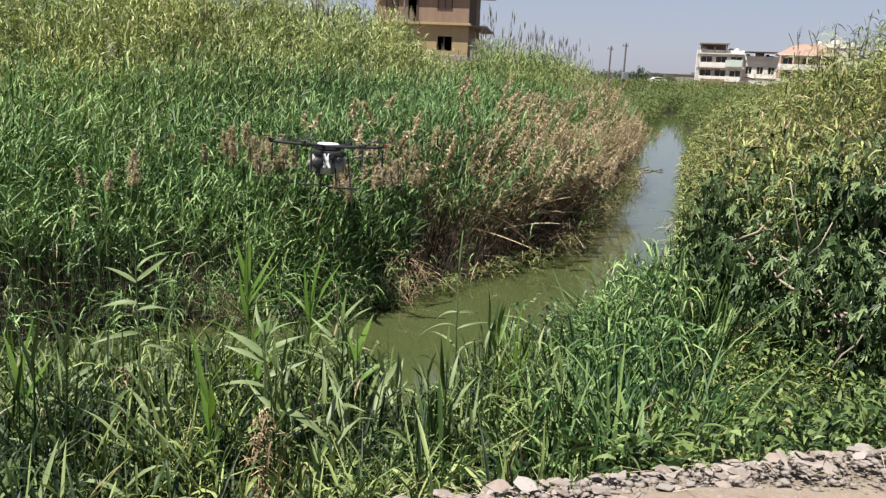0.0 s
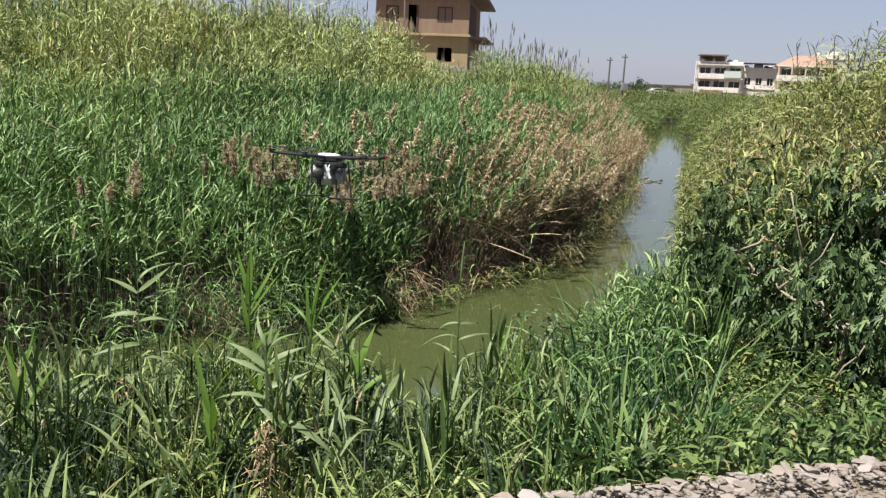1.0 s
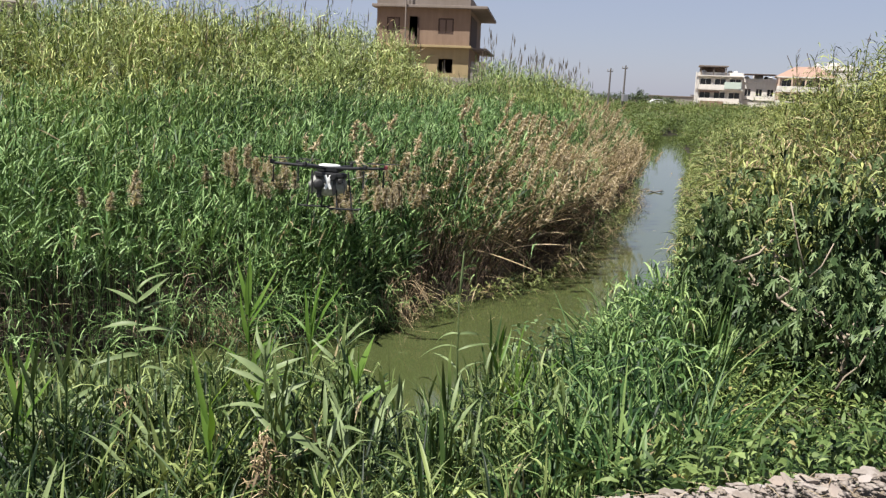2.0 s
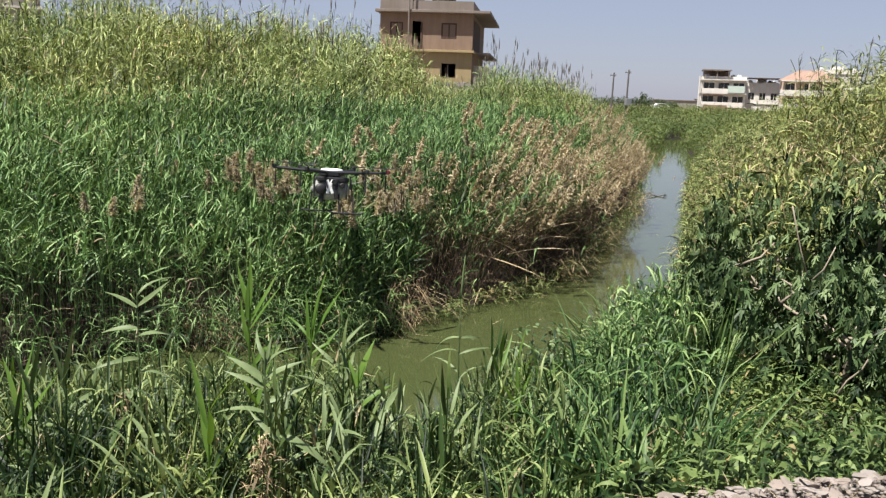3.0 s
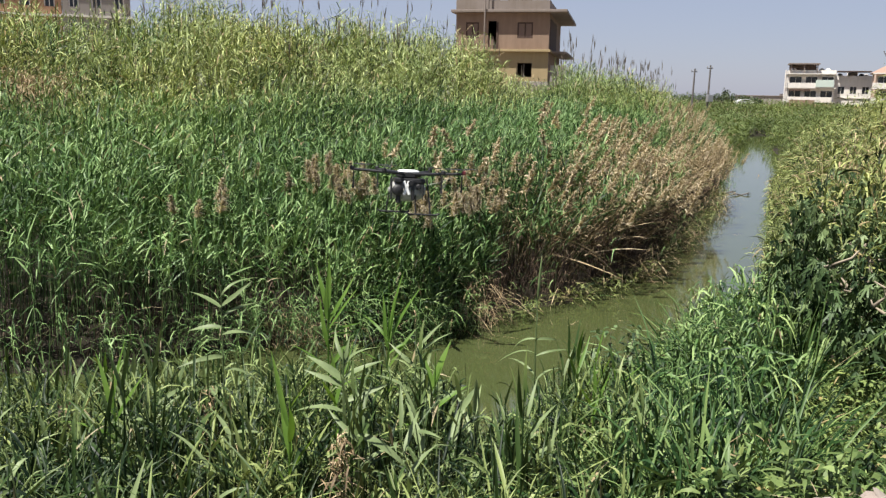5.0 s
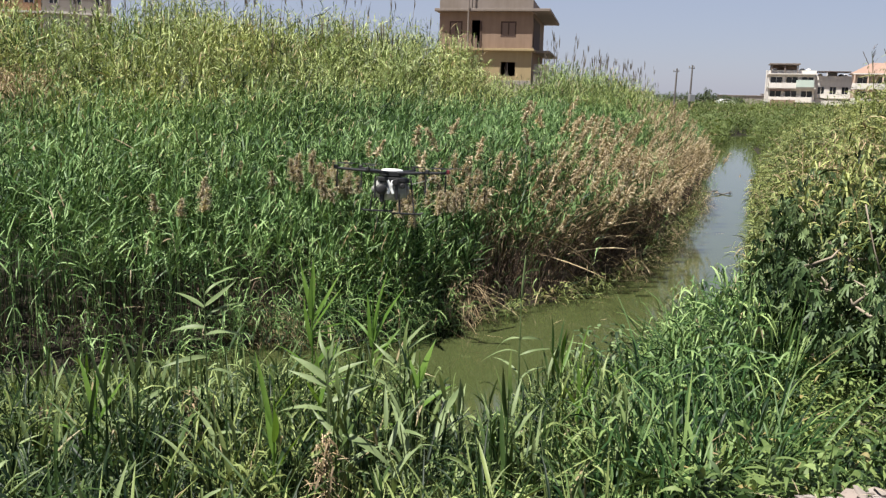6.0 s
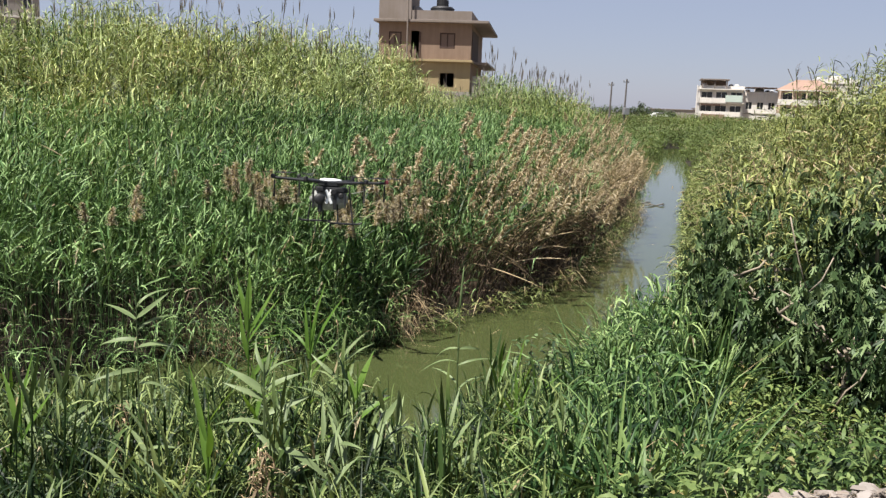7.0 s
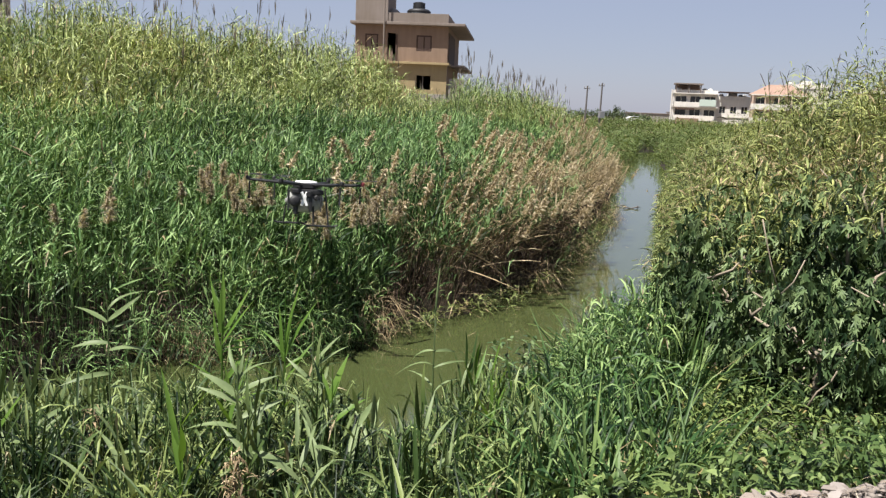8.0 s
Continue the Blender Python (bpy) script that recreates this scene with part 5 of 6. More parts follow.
def far_tree(x, y, height, spread, seed):
    r = np.random.default_rng(seed)
    z = float(ground_z(x, y))
    t = thing("tree", pose(x, y, z), "green tree on the far field, greyed for haze", "tree", "far trees")
    bm = tube(bmesh.new(), [(0, 0, -0.2), (0.05, 0, height * 0.35), (0.0, 0.1, height * 0.7)], [0.16, 0.11, 0.05], 7)
    for k in range(5):
        a = 1.26 * k
        tube(bm, [(0.03, 0, height * 0.35), (spread * 0.6 * math.cos(a), spread * 0.6 * math.sin(a), height * 0.68)], [0.07, 0.02], 5)
    part("trunk", bm, POLE_WOOD, t)
    n = 900
    d = r.normal(0, 1, (n, 3))
    d /= np.linalg.norm(d, axis=1)[:, None]
    rad = r.uniform(0.5, 1.0, n)[:, None] * (1 + 0.25 * np.sin(3 * d[:, :1] * 2 + seed) + 0.2 * np.cos(5 * d[:, 1:2]))
    base = d * rad * np.array([spread, spread, height * 0.45]) + np.array([0, 0, height * 0.48])
    data = strips(base, r.uniform(0, 6.28, n), r.normal(0.2, 0.5, n), r.uniform(0.35, 0.7, n), r.uniform(0.2, 0.4, n), r.uniform(0, 0.5, n), 2)
    mesh_object("crown", *data, HAZY_TREE_LEAF, t)


for i, (tx, ty, th, ts) in enumerate(((40.5, 229, 3.2, 3.4), (44.7, 227, 3.5, 3.6), (48.9, 228, 3.2, 3.3), (52.8, 230, 3.6, 3.0), (56.3, 227, 2.8, 2.8), (54.0, 240, 4.8, 1.0), (60.0, 231, 2.5, 2.6))):
    far_tree(tx, ty, th, ts, 30 + i)


# ---- the spraying drone ----
def drone():
    d = thing("drone", pose(-1.83, 12.76, 2.77, -4.0, 2.6, 14) @ Matrix.Diagonal((0.955, 0.955, 0.955, 1)),
              "white and black six-rotor crop-spraying drone in the air", "drone")
    R = 0.92
    squash = Matrix.Diagonal((1.22, 0.95, 1, 1))
    part("hub", lathe(bmesh.new(), [(0.12, -0.075), (0.21, -0.05), (0.21, 0.012), (0.12, 0.025)], 6), CARBON, d)
    part("cover", lathe(bmesh.new(), [(0.140, 0.012), (0.150, 0.028), (0.140, 0.054), (0.080, 0.066)], 18, squash), WHITE_PLASTIC, d, "white domed top cover", True)
    part("frame_plate", box(bmesh.new(), (-0.24, -0.25, -0.150), (0.26, 0.16, -0.070), 0.02), CARBON, d, "black frame plate")
    tk = part("tank", lathe(bmesh.new(), [(0.10, -0.11), (0.20, -0.135), (0.245, -0.22), (0.245, -0.31), (0.20, -0.40), (0.08, -0.45)], 18, squash), TANK_PLASTIC, d, "milky grey spray tank", True)
    for x0, x1 in ((0.035, 0.085), (-0.305, -0.275), (0.215, 0.235)):
        part("strap", box(bmesh.new(), (x0, -0.26, -0.42), (x1, -0.215, -0.09), 0.01), BLACK_PLASTIC, tk, "black tank strap")
    for tilt in (-24, 20):
        part("brace", box(bmesh.new(), (-0.022, -0.012, -0.12), (0.022, 0.012, 0.12), 0.008, pose(-0.045, -0.262, -0.225, 0, tilt, 0)), WHITE_PLASTIC, tk, "white cross brace")
    part("tank_cap", lathe(bmesh.new(), [(0.045, 0.0), (0.045, 0.04), (0.03, 0.05)], 12, pose(0.155, -0.20, -0.20, 90)), BLACK_PLASTIC, tk)
    pump = part("pump", lathe(bmesh.new(), [(0.03, -0.05), (0.085, -0.035), (0.09, 0.04), (0.05, 0.06)], 14, pose(-0.19, -0.235, -0.265, 90)), BLACK_PLASTIC, d, "round black pump housing", True)
    part("pump_motor", lathe(bmesh.new(), [(0.030, -0.11), (0.038, -0.10), (0.038, 0.02), (0.03, 0.03)], 12, pose(-0.17, -0.22, -0.365)), BLACK_PLASTIC, pump)
    part("side_panel", box(bmesh.new(), (-0.335, -0.21, -0.30), (-0.265, -0.05, -0.235), 0.02), TANK_PLASTIC, d, "grey side panel")
    part("battery", box(bmesh.new(), (-0.11, 0.04, -0.30), (0.11, 0.25, -0.12), 0.02), BLACK_PLASTIC, d)
    part("radar", lathe(bmesh.new(), [(0.04, -0.04), (0.055, 0.0), (0.04, 0.045)], 12, pose(0.02, -0.24, -0.145, 90)), BLACK_PLASTIC, d)
    for k in range(6):
        a = math.pi / 3 * k
        c, s = math.cos(a), math.sin(a)
        arm = part("arm", tube(bmesh.new(), [(0.14 * c, 0.14 * s, 0), (R * c, R * s, 0.035)], [0.027, 0.021], 8), CARBON, d)
        red = k == 0
        part("motor", lathe(bmesh.new(), [(0.026, 0.0), (0.036, 0.015), (0.036, 0.055), (0.016, 0.07)], 12, pose(R * c, R * s, 0.02)), RED_PLASTIC if red else BLACK_PLASTIC, arm,
             "red motor cap" if red else "")
        turn = 0.5 + 1.1 * k
        for side in (0, math.pi):
            blade = bmesh.new()
            m = Matrix.Translation((R * c, R * s, 0.112)) @ pose(0, 0, 0, 7, 0, math.degrees(turn + side))
            prof = ((0.03, 0.022), (0.12, 0.036), (0.26, 0.028), (0.38, 0.012))
            for (xa, wa), (xb, wb) in zip(prof[:-1], prof[1:]):
                v = [blade.verts.new(m @ Vector(p)) for p in ((xa, -wa, 0), (xb, -wb, 0), (xb, wb, 0), (xa, wa, 0), (xa, -wa, 0.006), (xb, -wb, 0.006), (xb, wb, 0.006), (xa, wa, 0.006))]
                for f in ((3, 2, 1, 0), (4, 5, 6, 7), (0, 1, 5, 4), (1, 2, 6, 5), (2, 3, 7, 6), (3, 0, 4, 7)):
                    blade.faces.new([v[i] for i in f])
            part("rotor_blade", blade, BLACK_PLASTIC, arm)
        if k not in (1, 4):
            part("nozzle", tube(bmesh.new(), [(R * c * 0.97, R * s * 0.97, 0.0), (R * c * 0.97, R * s * 0.97, -0.2), (R * c * 0.97, R * s * 0.97, -0.27)], [0.012, 0.012, 0.02], 8), BLACK_PLASTIC, arm)
    for cx, cy in ((-0.2, 0.24), (0.24, -0.24)):
        bm = bmesh.new()
        for sx in (cx - 0.12, cx + 0.12):
            tube(bm, [(sx * 0.8, cy * 0.6, -0.05), (sx, cy, -0.635)], 0.013, 7)
        leg = part("landing_leg", bm, CARBON, d)
        part("skid", tube(bmesh.new(), [(cx - 0.27, cy, -0.62), (cx - 0.22, cy, -0.645), (cx + 0.22, cy, -0.645), (cx + 0.27, cy, -0.62)], 0.016, 7), CARBON, leg)
    part("hose", tube(bmesh.new(), [(0.2, -0.05, -0.2), (0.5, -0.1, -0.12), (0.72, -0.05, -0.03)], 0.004, 6), TANK_PLASTIC, d)


drone()


# ---- floating twigs ----
def twig(x, y, seed):
    r = np.random.default_rng(seed)
    bm = bmesh.new()
    for k in range(6):
        a = r.uniform(-0.5, 0.5) + (3.14 if k % 2 else 0)
        tube(bm, [(0, 0, 0.01), (0.25 * math.cos(a), 0.25 * math.sin(a), 0.07), (0.5 * math.cos(a + 0.3), 0.5 * math.sin(a + 0.3), r.uniform(0.0, 0.12))], [0.03, 0.025, 0.01], 5)
    ob = part("twig", bm, POLE_WOOD)
    ob.matrix_world = pose(x, y, 0, 0, 0, r.uniform(0, 40))
    tagged(ob, "dark branched twig floating on the water", "twig", "floating twigs")


twig(9.1, 36.0, 1)
twig(8.6, 36.6, 2)


# ---- single reeds that stand out on the near bank ----
def blade_mesh(length, width, droop, seed):
    """One folded leaf along +x with a raised midrib."""
    r = np.random.default_rng(seed)
    k = 8
    u = np.linspace(0, 1, k + 1)
    w = width * np.interp(u, [0, 0.08, 0.3, 0.6, 1], [0.35, 0.7, 1.0, 0.75, 0.02]) * 0.5
    x = length * u * (1 - 0.25 * droop * u)
    z = -droop * length * u ** 2 * 0.8
    y = 0.03 * length * np.sin(u * 3 + seed)
    v = []
    for i in range(k + 1):
        v += [(x[i], y[i] - w[i], z[i] + 0.25 * w[i]), (x[i], y[i], z[i]), (x[i], y[i] + w[i], z[i] + 0.25 * w[i])]
    f = []
    for i in range(k):
        a = 3 * i
        for o in (0, 1):
            f += [(a + o, a + o + 3, a + o + 4), (a + o, a + o + 4, a + o + 1)]
    return np.array(v), np.array(f)


def reed_plant(height, leaves, leaf_len, leaf_wide, el, droop, seed, label, material=None):
    r = np.random.default_rng(seed)
    root = thing("reed_plant", Matrix(), label, "reed", "single reeds on the near bank")
    bend = r.normal(0, 0.06, 2) * height
    pts = [(bend[0] * t * t, bend[1] * t * t, height * t - 0.05) for t in (0, 0.35, 0.7, 1.0)]
    part("stem", tube(bmesh.new(), pts, [0.008, 0.0075, 0.006, 0.003], 6), material or NEAR_REED, root)
    a0 = r.uniform(0, 6.28)
    for i in range(leaves):
        t = 0.3 + 0.68 * (i + 0.5) / leaves
        size = np.interp(t, [0.3, 0.65, 1], [0.8, 1.0, 0.75])
        v, f = blade_mesh(leaf_len * size * r.uniform(0.85, 1.1), leaf_wide * size * r.uniform(0.85, 1.15), droop * r.uniform(0.4, 1.5), seed * 31 + i)
        e = el * r.uniform(0.75, 1.2) * (1.25 if i == leaves - 1 else 1)
        m = Matrix.Translation((bend[0] * t * t, bend[1] * t * t, height * t - 0.05)) @ pose(0, 0, 0, math.degrees(r.normal(0, 0.25)), -math.degrees(min(e, 1.45)), math.degrees(a0 + math.pi * (i % 2) + r.normal(0, 0.4)))
        w = np.array(m)
        mesh_object("leaf", v @ w[:3, :3].T + w[:3, 3], f, material or NEAR_REED, root, True)
    return root


def stand(template, x, y, turn, scale=1.0):
    z = float(ground_z(x, y))
    return copy_thing(template, pose(x, y, z, 0, 0, turn) @ Matrix.Diagonal((scale, scale, scale, 1)))


kinds = [reed_plant(0.95, 7, 0.36, 0.050, 0.85, 0.35, 1, "broad-leaved green reed with spreading leaves"),
         reed_plant(1.15, 7, 0.48, 0.034, 1.30, 0.08, 2, "upright yellow-green reed shoot"),
         reed_plant(0.80, 8, 0.36, 0.026, 1.00, 0.55, 3, "green reed with drooping leaf tips"),
         reed_plant(1.10, 9, 0.42, 0.028, 1.15, 0.30, 4, "tall green reed with narrow leaves"),
         reed_plant(0.75, 6, 0.42, 0.040, 1.10, 0.25, 5, "short broad-leaved green reed shoot"),
         reed_plant(1.05, 8, 0.40, 0.048, 0.80, 0.40, 6, "pale reed with broad spreading leaves", PALE),
         reed_plant(1.10, 7, 0.46, 0.040, 1.25, 0.12, 7, "bright green reed shoot with upright leaves", FRESH)]
more = scatter(1200, -5.5, 0.8, 3.8, 9.0, lambda x, y: (edge_distance(x, y) > 0.9) & (near_side(x, y) > 0.1) & in_view(x, y, -0.62) & (open_water(x, y) > 0.75))[:150]
for i, (x, y) in enumerate(more):
    turn, size = 57.0 * i, (0.8, 0.95, 0.85, 1.02, 0.72)[i % 5] * (0.95 if y < 5.2 else 1.08)
    kind = kinds[(2, 3, 4, 1, 5, 2, 0, 3, 6, 3, 5)[i % 11]]
    if i < len(kinds):
        kinds[i].matrix_world = pose(x, y, float(ground_z(x, y)), 0, 0, turn)
    else:
        stand(kind, x, y, turn, size)


def leafy_reed(x, y, top, leaves, label, lean=(0.0, 0.0), stem=0.007, material=None):
    """A reed of its own; leaves are (height, bearing, slope, length, width, droop), bearings in degrees from +x."""
    material = material or NEAR_REED
    z0 = float(ground_z(x, y))
    h = top - z0
    root = thing("reed_plant", pose(x, y, z0), label, "reed", "single reeds on the near bank")
    part("stem", tube(bmesh.new(), [(lean[0] * t * t, lean[1] * t * t, h * t - 0.05 * (1 - t)) for t in (0, 0.4, 0.75, 1.0)], [stem, stem, stem * 0.8, stem * 0.4], 6), material, root)
    for i, (z, a, e, length, width, droop) in enumerate(leaves):
        t = (z - z0) / h
        v, f = blade_mesh(length, width * 0.8, droop + 0.12, i + int(50 * abs(x)))
        w = np.array(Matrix.Translation((lean[0] * t * t, lean[1] * t * t, z - z0)) @ pose(0, 0, 0, 0, 0, a) @ pose(0, 0, 0, 0, -e, 0) @ pose(0, 0, 0, 40 * math.cos(math.radians(a)) + 24 * math.sin(7 * i + 3 * x)))
        mesh_object("leaf", v @ w[:3, :3].T + w[:3, 3], f, material, root, True)
    return root


leafy_reed(-1.09, 4.88, 2.42, [(2.20, 172, 36, 0.31, 0.070, 0.05), (2.16, 184, 30, 0.30, 0.050, 0.15), (2.34, 150, 62, 0.28, 0.035, 0.6), (2.30, 25, 60, 0.26, 0.035, 0.7), (2.22, 12, 34, 0.29, 0.055, 0.1), (2.06, 15, 28, 0.34, 0.060, 0.1), (2.00, 190, 20, 0.34, 0.055, 0.35),
                               (1.85, 300, 30, 0.34, 0.05, 0.5), (2.3, 60, 70, 0.22, 0.03, 0.1), (1.7, 130, 25, 0.34, 0.05, 0.4)], "reed with broad pale green leaves", stem=0.009, material=PALE)
leafy_reed(-2.02, 5.26, 2.70, [(2.62, 15, 60, 0.28, 0.030, 0.9), (2.46, 12, 50, 0.28, 0.030, 1.0), (2.55, 175, 28, 0.26, 0.055, 0.05), (2.56, 10, 42, 0.28, 0.045, 0.02), (2.40, 195, 10, 0.26, 0.05, 0.3), (2.36, 15, 15, 0.30, 0.05, 0.5),
                               (2.2, 240, 20, 0.32, 0.05, 0.6), (2.1, 20, 5, 0.30, 0.045, 0.6), (1.9, 160, 20, 0.32, 0.045, 0.7)], "tall grey-green reed with arching leaves", material=PALE)
leafy_reed(-1.42, 5.83, 2.72, [(2.34, 100, 82, 0.48, 0.065, 0.0), (2.30, 20, 66, 0.46, 0.040, 0.05), (2.26, 5, 60, 0.42, 0.035, 0.03), (2.32, 165, 80, 0.46, 0.050, 0.12), (2.1, 170, 82, 0.42, 0.045, 0.03), (2.36, 12, 34, 0.30, 0.030, 0.8), (2.18, 8, 40, 0.26, 0.030, 0.95), (2.22, 25, 30, 0.34, 0.030, 0.7), (1.95, 10, 60, 0.40, 0.045, 0.2), (1.9, 195, 60, 0.40, 0.04, 0.3), (1.7, 330, 55, 0.42, 0.04, 0.4)],
           "upright yellow-green reed shoot with pointed leaves", material=FRESH)
leafy_reed(-1.01, 6.12, 2.62, [(2.1, 30, 80, 0.58, 0.045, 0.0), (2.05, 20, 68, 0.56, 0.055, 0.03), (2.05, 160, 80, 0.46, 0.04, 0.05), (2.1, 175, 50, 0.34, 0.030, 0.7), (2.0, 10, 45, 0.34, 0.035, 0.6), (1.9, 5, 60, 0.42, 0.04, 0.2), (1.85, 200, 55, 0.40, 0.04, 0.35), (1.65, 280, 50, 0.40, 0.04, 0.4)],
           "upright green reed shoot with narrow leaves", material=FRESH)
leafy_reed(-0.72, 5.55, 2.45, [(2.22, 25, 48, 0.30, 0.045, 0.05), (2.18, 15, 40, 0.32, 0.04, 0.1), (2.1, 170, 40, 0.28, 0.04, 0.2), (1.9, 200, 45, 0.36, 0.04, 0.5), (1.8, 340, 40, 0.36, 0.04, 0.5)],
           "grey-green reed with paired leaves", material=PALE)
leafy_reed(-0.55, 5.27, 2.30, [(2.05, 60, 72, 0.36, 0.075, 0.1), (2.0, 150, 66, 0.30, 0.05, 0.1), (1.9, 10, 50, 0.32, 0.05, 0.4), (1.75, 220, 40, 0.34, 0.045, 0.5)],
           "bright green reed with a broad curled leaf", material=FRESH)
leafy_reed(-0.85, 4.20, 2.22, [(2.16, 335, 2, 0.36, 0.065, 0.75), (2.1, 170, 45, 0.30, 0.04, 0.3), (1.95, 30, 40, 0.32, 0.04, 0.4)], "reed with one broad drooping pale leaf", material=PALE)
leafy_reed(-2.55, 4.75, 2.35, [(2.0, 80, 80, 0.46, 0.045, 0.0), (1.95, 170, 70, 0.44, 0.045, 0.1), (1.9, 10, 66, 0.40, 0.045, 0.1), (1.75, 200, 50, 0.4, 0.04, 0.4)], "upright broad green reed shoot", material=FRESH)
leafy_reed(0.15, 7.18, 2.25, [(1.86, 170, 5, 0.30, 0.035, 0.9), (1.84, 10, 12, 0.30, 0.035, 0.8), (1.72, 200, 30, 0.34, 0.03, 0.9), (1.7, 350, 35, 0.36, 0.03, 0.9), (1.5, 150, 45, 0.4, 0.03, 0.8), (1.45, 20, 50, 0.4, 0.03, 0.8)],
           "tall slim reed with a grey seed spike", stem=0.008, material=PALE)


def seed_spike(x, y, z, length, label):
    ob = part("seed_spike", lathe(bmesh.new(), [(0.003, 0.0), (0.008, length * 0.12), (0.012, length * 0.4), (0.009, length * 0.7), (0.002, length)], 9, pose(0, 0, 0, 2, 3, 0)), PALE, None, "", True)
    ob.matrix_world = pose(x, y, z)
    return tagged(ob, label, "seed spike")


seed_spike(0.15, 7.18, 2.2, 0.42, "grey furry seed spike on the slim reed")


def brown_stalks(x, y, z, n, seed):
    """A withered plant: a bunch of dry stalks with torn leaves."""
    g = np.random.default_rng(seed)
    base = np.column_stack([g.normal(x, 0.028, n), g.normal(y, 0.03, n), g.uniform(z - 0.8, z + 0.06, n)])
    data = strips(base, g.uniform(0, 6.28, n), g.normal(1.05, 0.5, n), g.uniform(0.06, 0.22, n), g.uniform(0.006, 0.018, n), g.uniform(0.4, 1.3, n), 3)
    ob = mesh_object("withered_plant", *data, STRAW)
    return tagged(ob, "withered brown plant among the green reeds", "plant", "withered plants")


brown_stalks(-0.93, 4.1, 2.12, 240, 1)
brown_stalks(-2.15, 5.3, 1.9, 110, 2)
brown_stalks(-3.0, 4.9, 1.9, 90, 3)


def dark_shrub(x, y):
    g = np.random.default_rng(9)
    z0 = float(ground_z(x, y))
    root = thing("shrub", pose(x, y, z0), "small dark green shrub at the water's edge", "shrub")
    tips = []
    for i in range(7):
        a = g.uniform(0, 6.28)
        e = (0.24 * math.cos(a), 0.24 * math.sin(a), g.uniform(0.95, 1.35))
        part("stem", tube(bmesh.new(), [(0, 0, -0.05), (e[0] * 0.4, e[1] * 0.4, e[2] * 0.55), e], [0.008, 0.006, 0.003], 5), BARK, root)
        tips += [(e[0] * t, e[1] * t, e[2] * t) for t in (0.55, 0.7, 0.85, 1.0)]
    base = np.repeat(np.array(tips), 9, 0) + g.normal(0, 0.03, (len(tips) * 9, 3))
    n = len(base)
    mesh_object("crown", *strips(base, g.uniform(0, 6.28, n), g.normal(0.2, 0.5, n), g.uniform(0.06, 0.11, n), g.uniform(0.03, 0.05, n), g.uniform(0.1, 0.6, n), 3), FIG, root)


dark_shrub(0.98, 8.5)


# ---- single weeds behind the stones ----
def weed_plant(height, n, seed):
    g = np.random.default_rng(seed)
    root = thing("weed_plant", Matrix(), "leafy green weed growing behind the stones", "weed", "weeds behind the stones")
    part("stem", tube(bmesh.new(), [(0, 0, -0.03), (0.01, 0.0, height * 0.5), (0.0, 0.02, height)], [0.006, 0.005, 0.003], 5), WEED, root)
    for i in range(n):
        t = 0.2 + 0.8 * (i + 0.5) / n
        v, f = blade_mesh(g.uniform(0.10, 0.18), g.uniform(0.022, 0.038), g.uniform(0.3, 0.9), i)
        w = np.array(Matrix.Translation((0, 0.01, height * t)) @ pose(0, 0, 0, g.normal(0, 12), -g.uniform(15, 55), 137.5 * i))
        mesh_object("leaf", v @ w[:3, :3].T + w[:3, 3], f, WEED, root, True)
    return root


weed_kinds = [weed_plant(0.30 + 0.06 * k, 10, 90 + k) for k in range(4)]
weed_spots = scatter(900, 0.9, 3.6, 3.2, 5.6, lambda x, y: (edge_distance(x, y) > 0.12) & (edge_distance(x, y) < 1.5) & (x > 0.9 + 0.16 * (y - 3.4)))[:64]
for i, (x, y) in enumerate(weed_spots):
    at = pose(x, y, float(ground_z(x, y)), 0, 0, 73.0 * i) @ Matrix.Diagonal((1, 1, 0.75 + 0.1 * (i % 5), 1))
    if i < 4:
        weed_kinds[i].matrix_world = at
    else:
        copy_thing(weed_kinds[i % 4], at)


# ---- rubble edge in front of the camera ----
def stone_shapes(n, seed):
    """Broken, angular field stones with chipped faces."""
    out = []
    for i in range(n):
        r = np.random.default_rng(seed + i)
        bm = bmesh.new()
        cloud = r.normal(0, 1, (13, 3))
        cloud /= np.linalg.norm(cloud, axis=1)[:, None]
        cloud *= r.uniform(0.82, 1.1, (13, 1)) * np.array([r.uniform(0.9, 1.3), r.uniform(0.6, 1.0), r.uniform(0.3, 0.55)])
        bmesh.ops.convex_hull(bm, input=[bm.verts.new(p) for p in cloud])
        bmesh.ops.bevel(bm, geom=list(bm.edges), offset=0.018, segments=1, affect="EDGES")
        me = bpy.data.meshes.new("stone")
        bm.to_mesh(me)
        bm.free()
        me.materials.append(STONE)
        out.append(me)
    return out


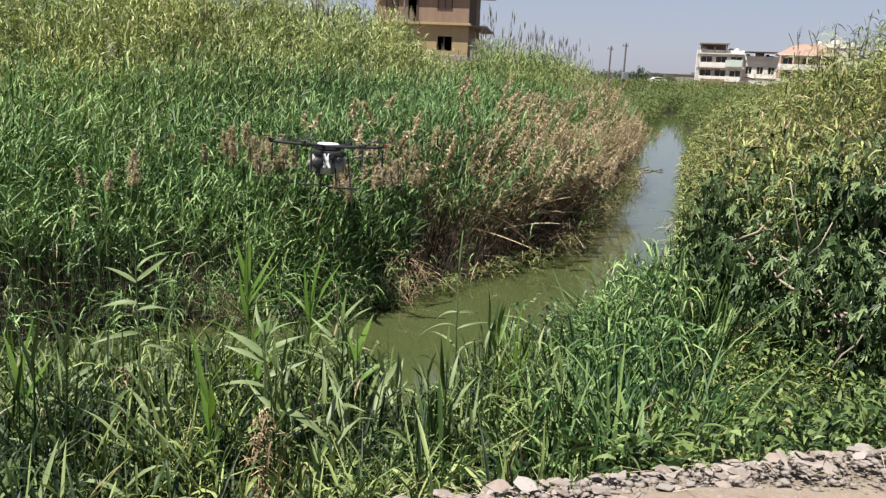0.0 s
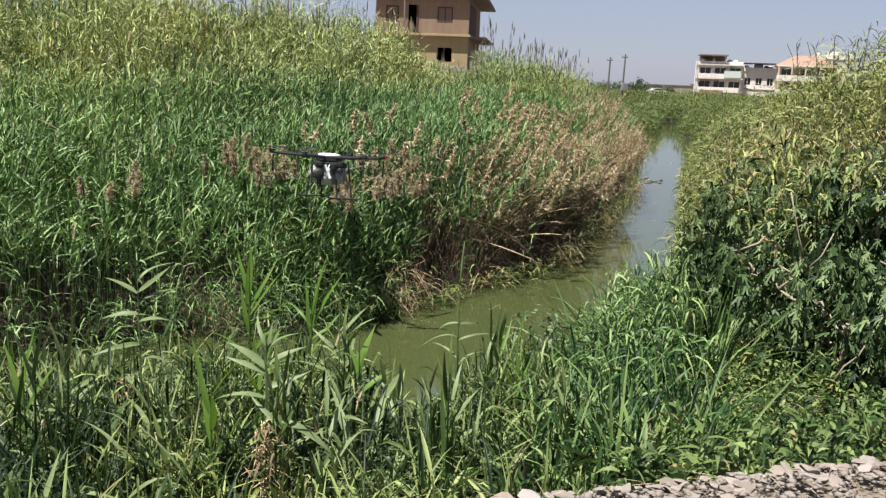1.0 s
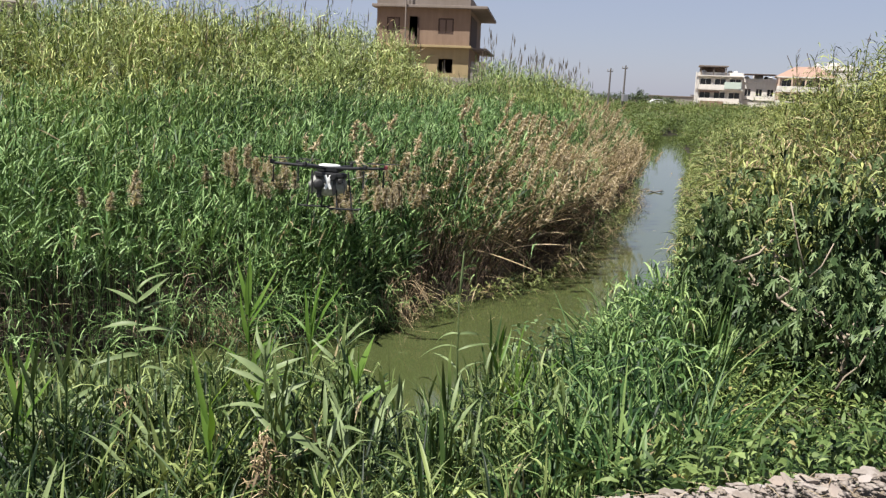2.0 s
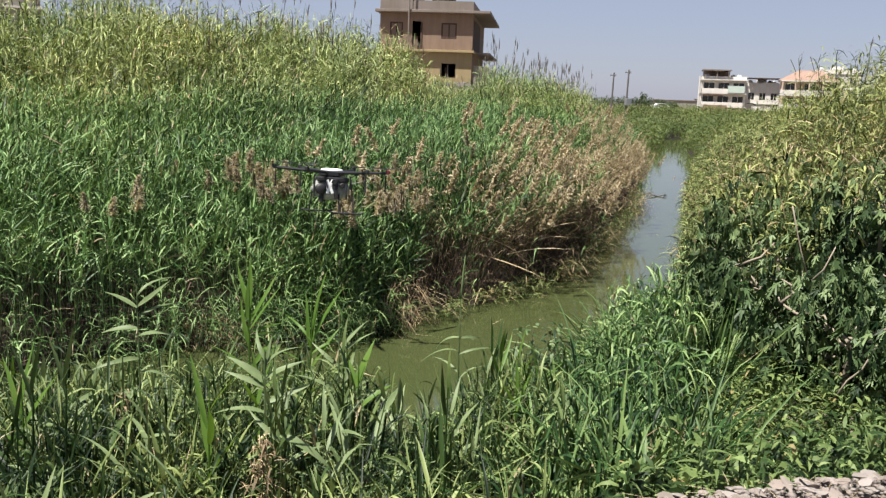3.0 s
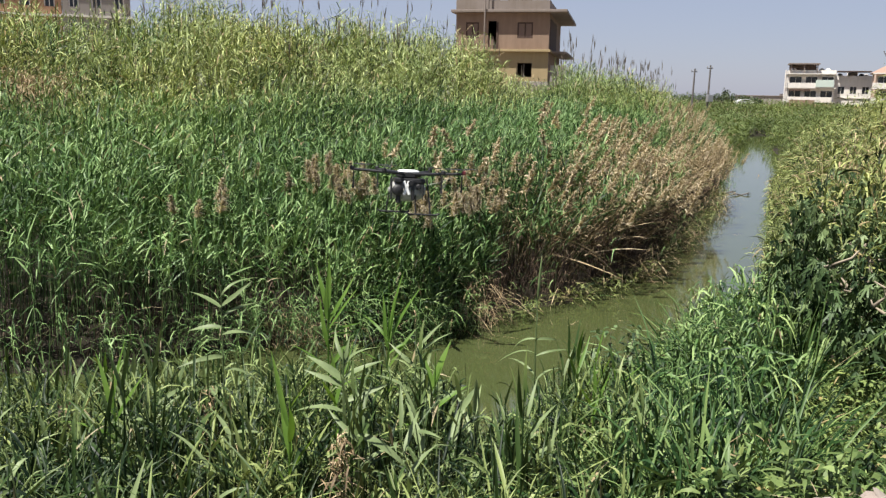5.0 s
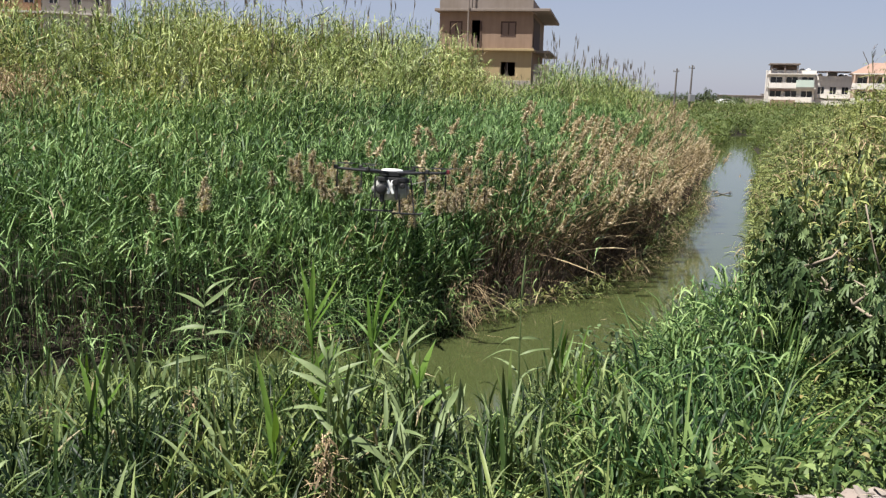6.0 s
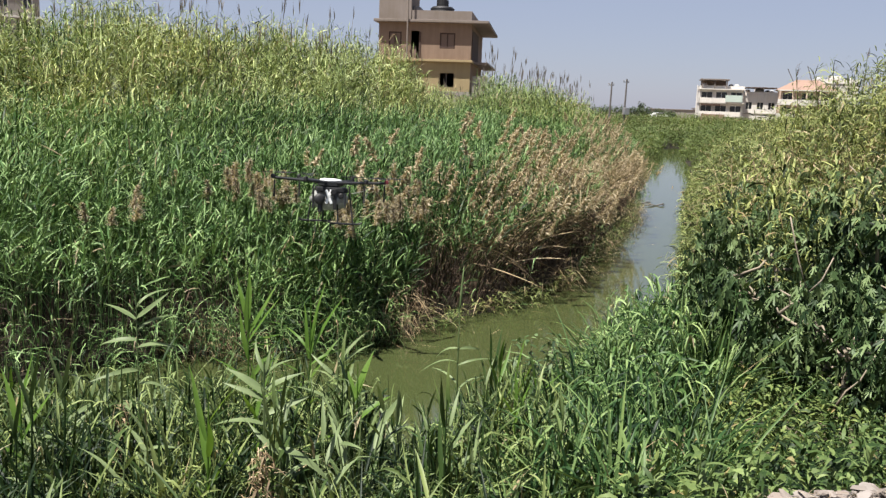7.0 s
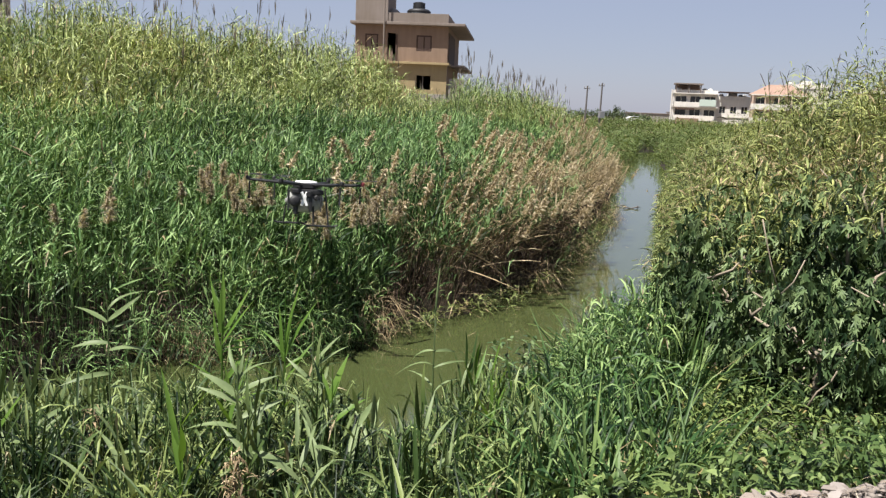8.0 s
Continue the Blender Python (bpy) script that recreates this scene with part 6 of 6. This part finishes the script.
rubble = thing("rubble_edge", pose(1.0, 3.25, 2.4), "loose row of pale broken stones along the bank edge", "stones")
shapes = stone_shapes(9, 50)
r = np.random.default_rng(77)
for i in range(298):
    x = r.uniform(-0.15, 2.6)
    e = r.normal(-0.05, 0.10)
    y = 2.83 + 0.355 * x + e * 1.04
    size = 0.013 + 0.044 * r.uniform() ** 2.2
    ob = new("stone", shapes[i % 9])
    ob.parent = rubble
    ob.location = (x - 1.0, y - 3.25, float(ground_z(x, y)) - 2.4 + size * 0.10 + 0.025 * math.exp(-(e / 0.1) ** 2))
    ob.rotation_euler = (r.uniform(-0.3, 0.3), r.uniform(-0.3, 0.3), r.uniform(0, 6.28))
    ob.scale = (size, size, size * 0.7)


def gravel():
    """Chips and pebbles strewn over the bare edge."""
    g = np.random.default_rng(4)
    n = 5200
    x = g.uniform(-0.6, 3.4, n)
    e = -np.abs(g.normal(0.02, 0.22, n)) + 0.10
    y = 2.83 + 0.355 * x + e * 1.04
    s = 0.005 + 0.020 * g.uniform(0, 1, n) ** 3
    cube = np.array([(1, 0, 0), (-1, 0, 0), (0, 1, 0), (0, -1, 0), (0, 0, 0.4), (0, 0, -0.4)])
    face = np.array([(0, 2, 4), (2, 1, 4), (1, 3, 4), (3, 0, 4), (2, 0, 5), (1, 2, 5), (3, 1, 5), (0, 3, 5)])
    a = g.uniform(0, 6.28, n)
    rot = np.zeros((n, 3, 3))
    rot[:, 0, 0], rot[:, 0, 1], rot[:, 1, 0], rot[:, 1, 1], rot[:, 2, 2] = np.cos(a), -np.sin(a), np.sin(a), np.cos(a), 1
    pts = np.einsum("nij,kj->nki", rot, cube) * (s[:, None] * g.uniform(0.6, 1.4, (n, 1)))[:, :, None] * g.uniform(0.7, 1.3, (n, 6, 1))
    pts += np.column_stack([x, y, ground_z(x, y) + s * 0.3])[:, None, :]
    return pts.reshape(-1, 3), (face[None] + (np.arange(n) * 6)[:, None, None]).reshape(-1, 3)


stuff("gravel", gravel(), STONE, "pale gravel chips on bare earth", "gravel")


def edge_straw():
    xy = scatter(1500, -1.5, 3.6, 2.3, 4.3, lambda x, y: np.abs(edge_distance(x, y) + 0.05) < 0.3)[:1100]
    n = len(xy)
    base = np.column_stack([xy, ground_z(xy[:, 0], xy[:, 1]) + uni(0.01, 0.065, n)])
    return strips(base, rng.normal(0.3, 0.8, n) + np.pi * (rng.uniform(0, 1, n) < 0.5), rng.normal(0.02, 0.08, n), uni(0.05, 0.17, n), uni(0.002, 0.005, n), uni(0, 0.25, n), 3)


stuff("edge_straw", edge_straw(), PLUME, "dry straw caught between the stones", "straw")
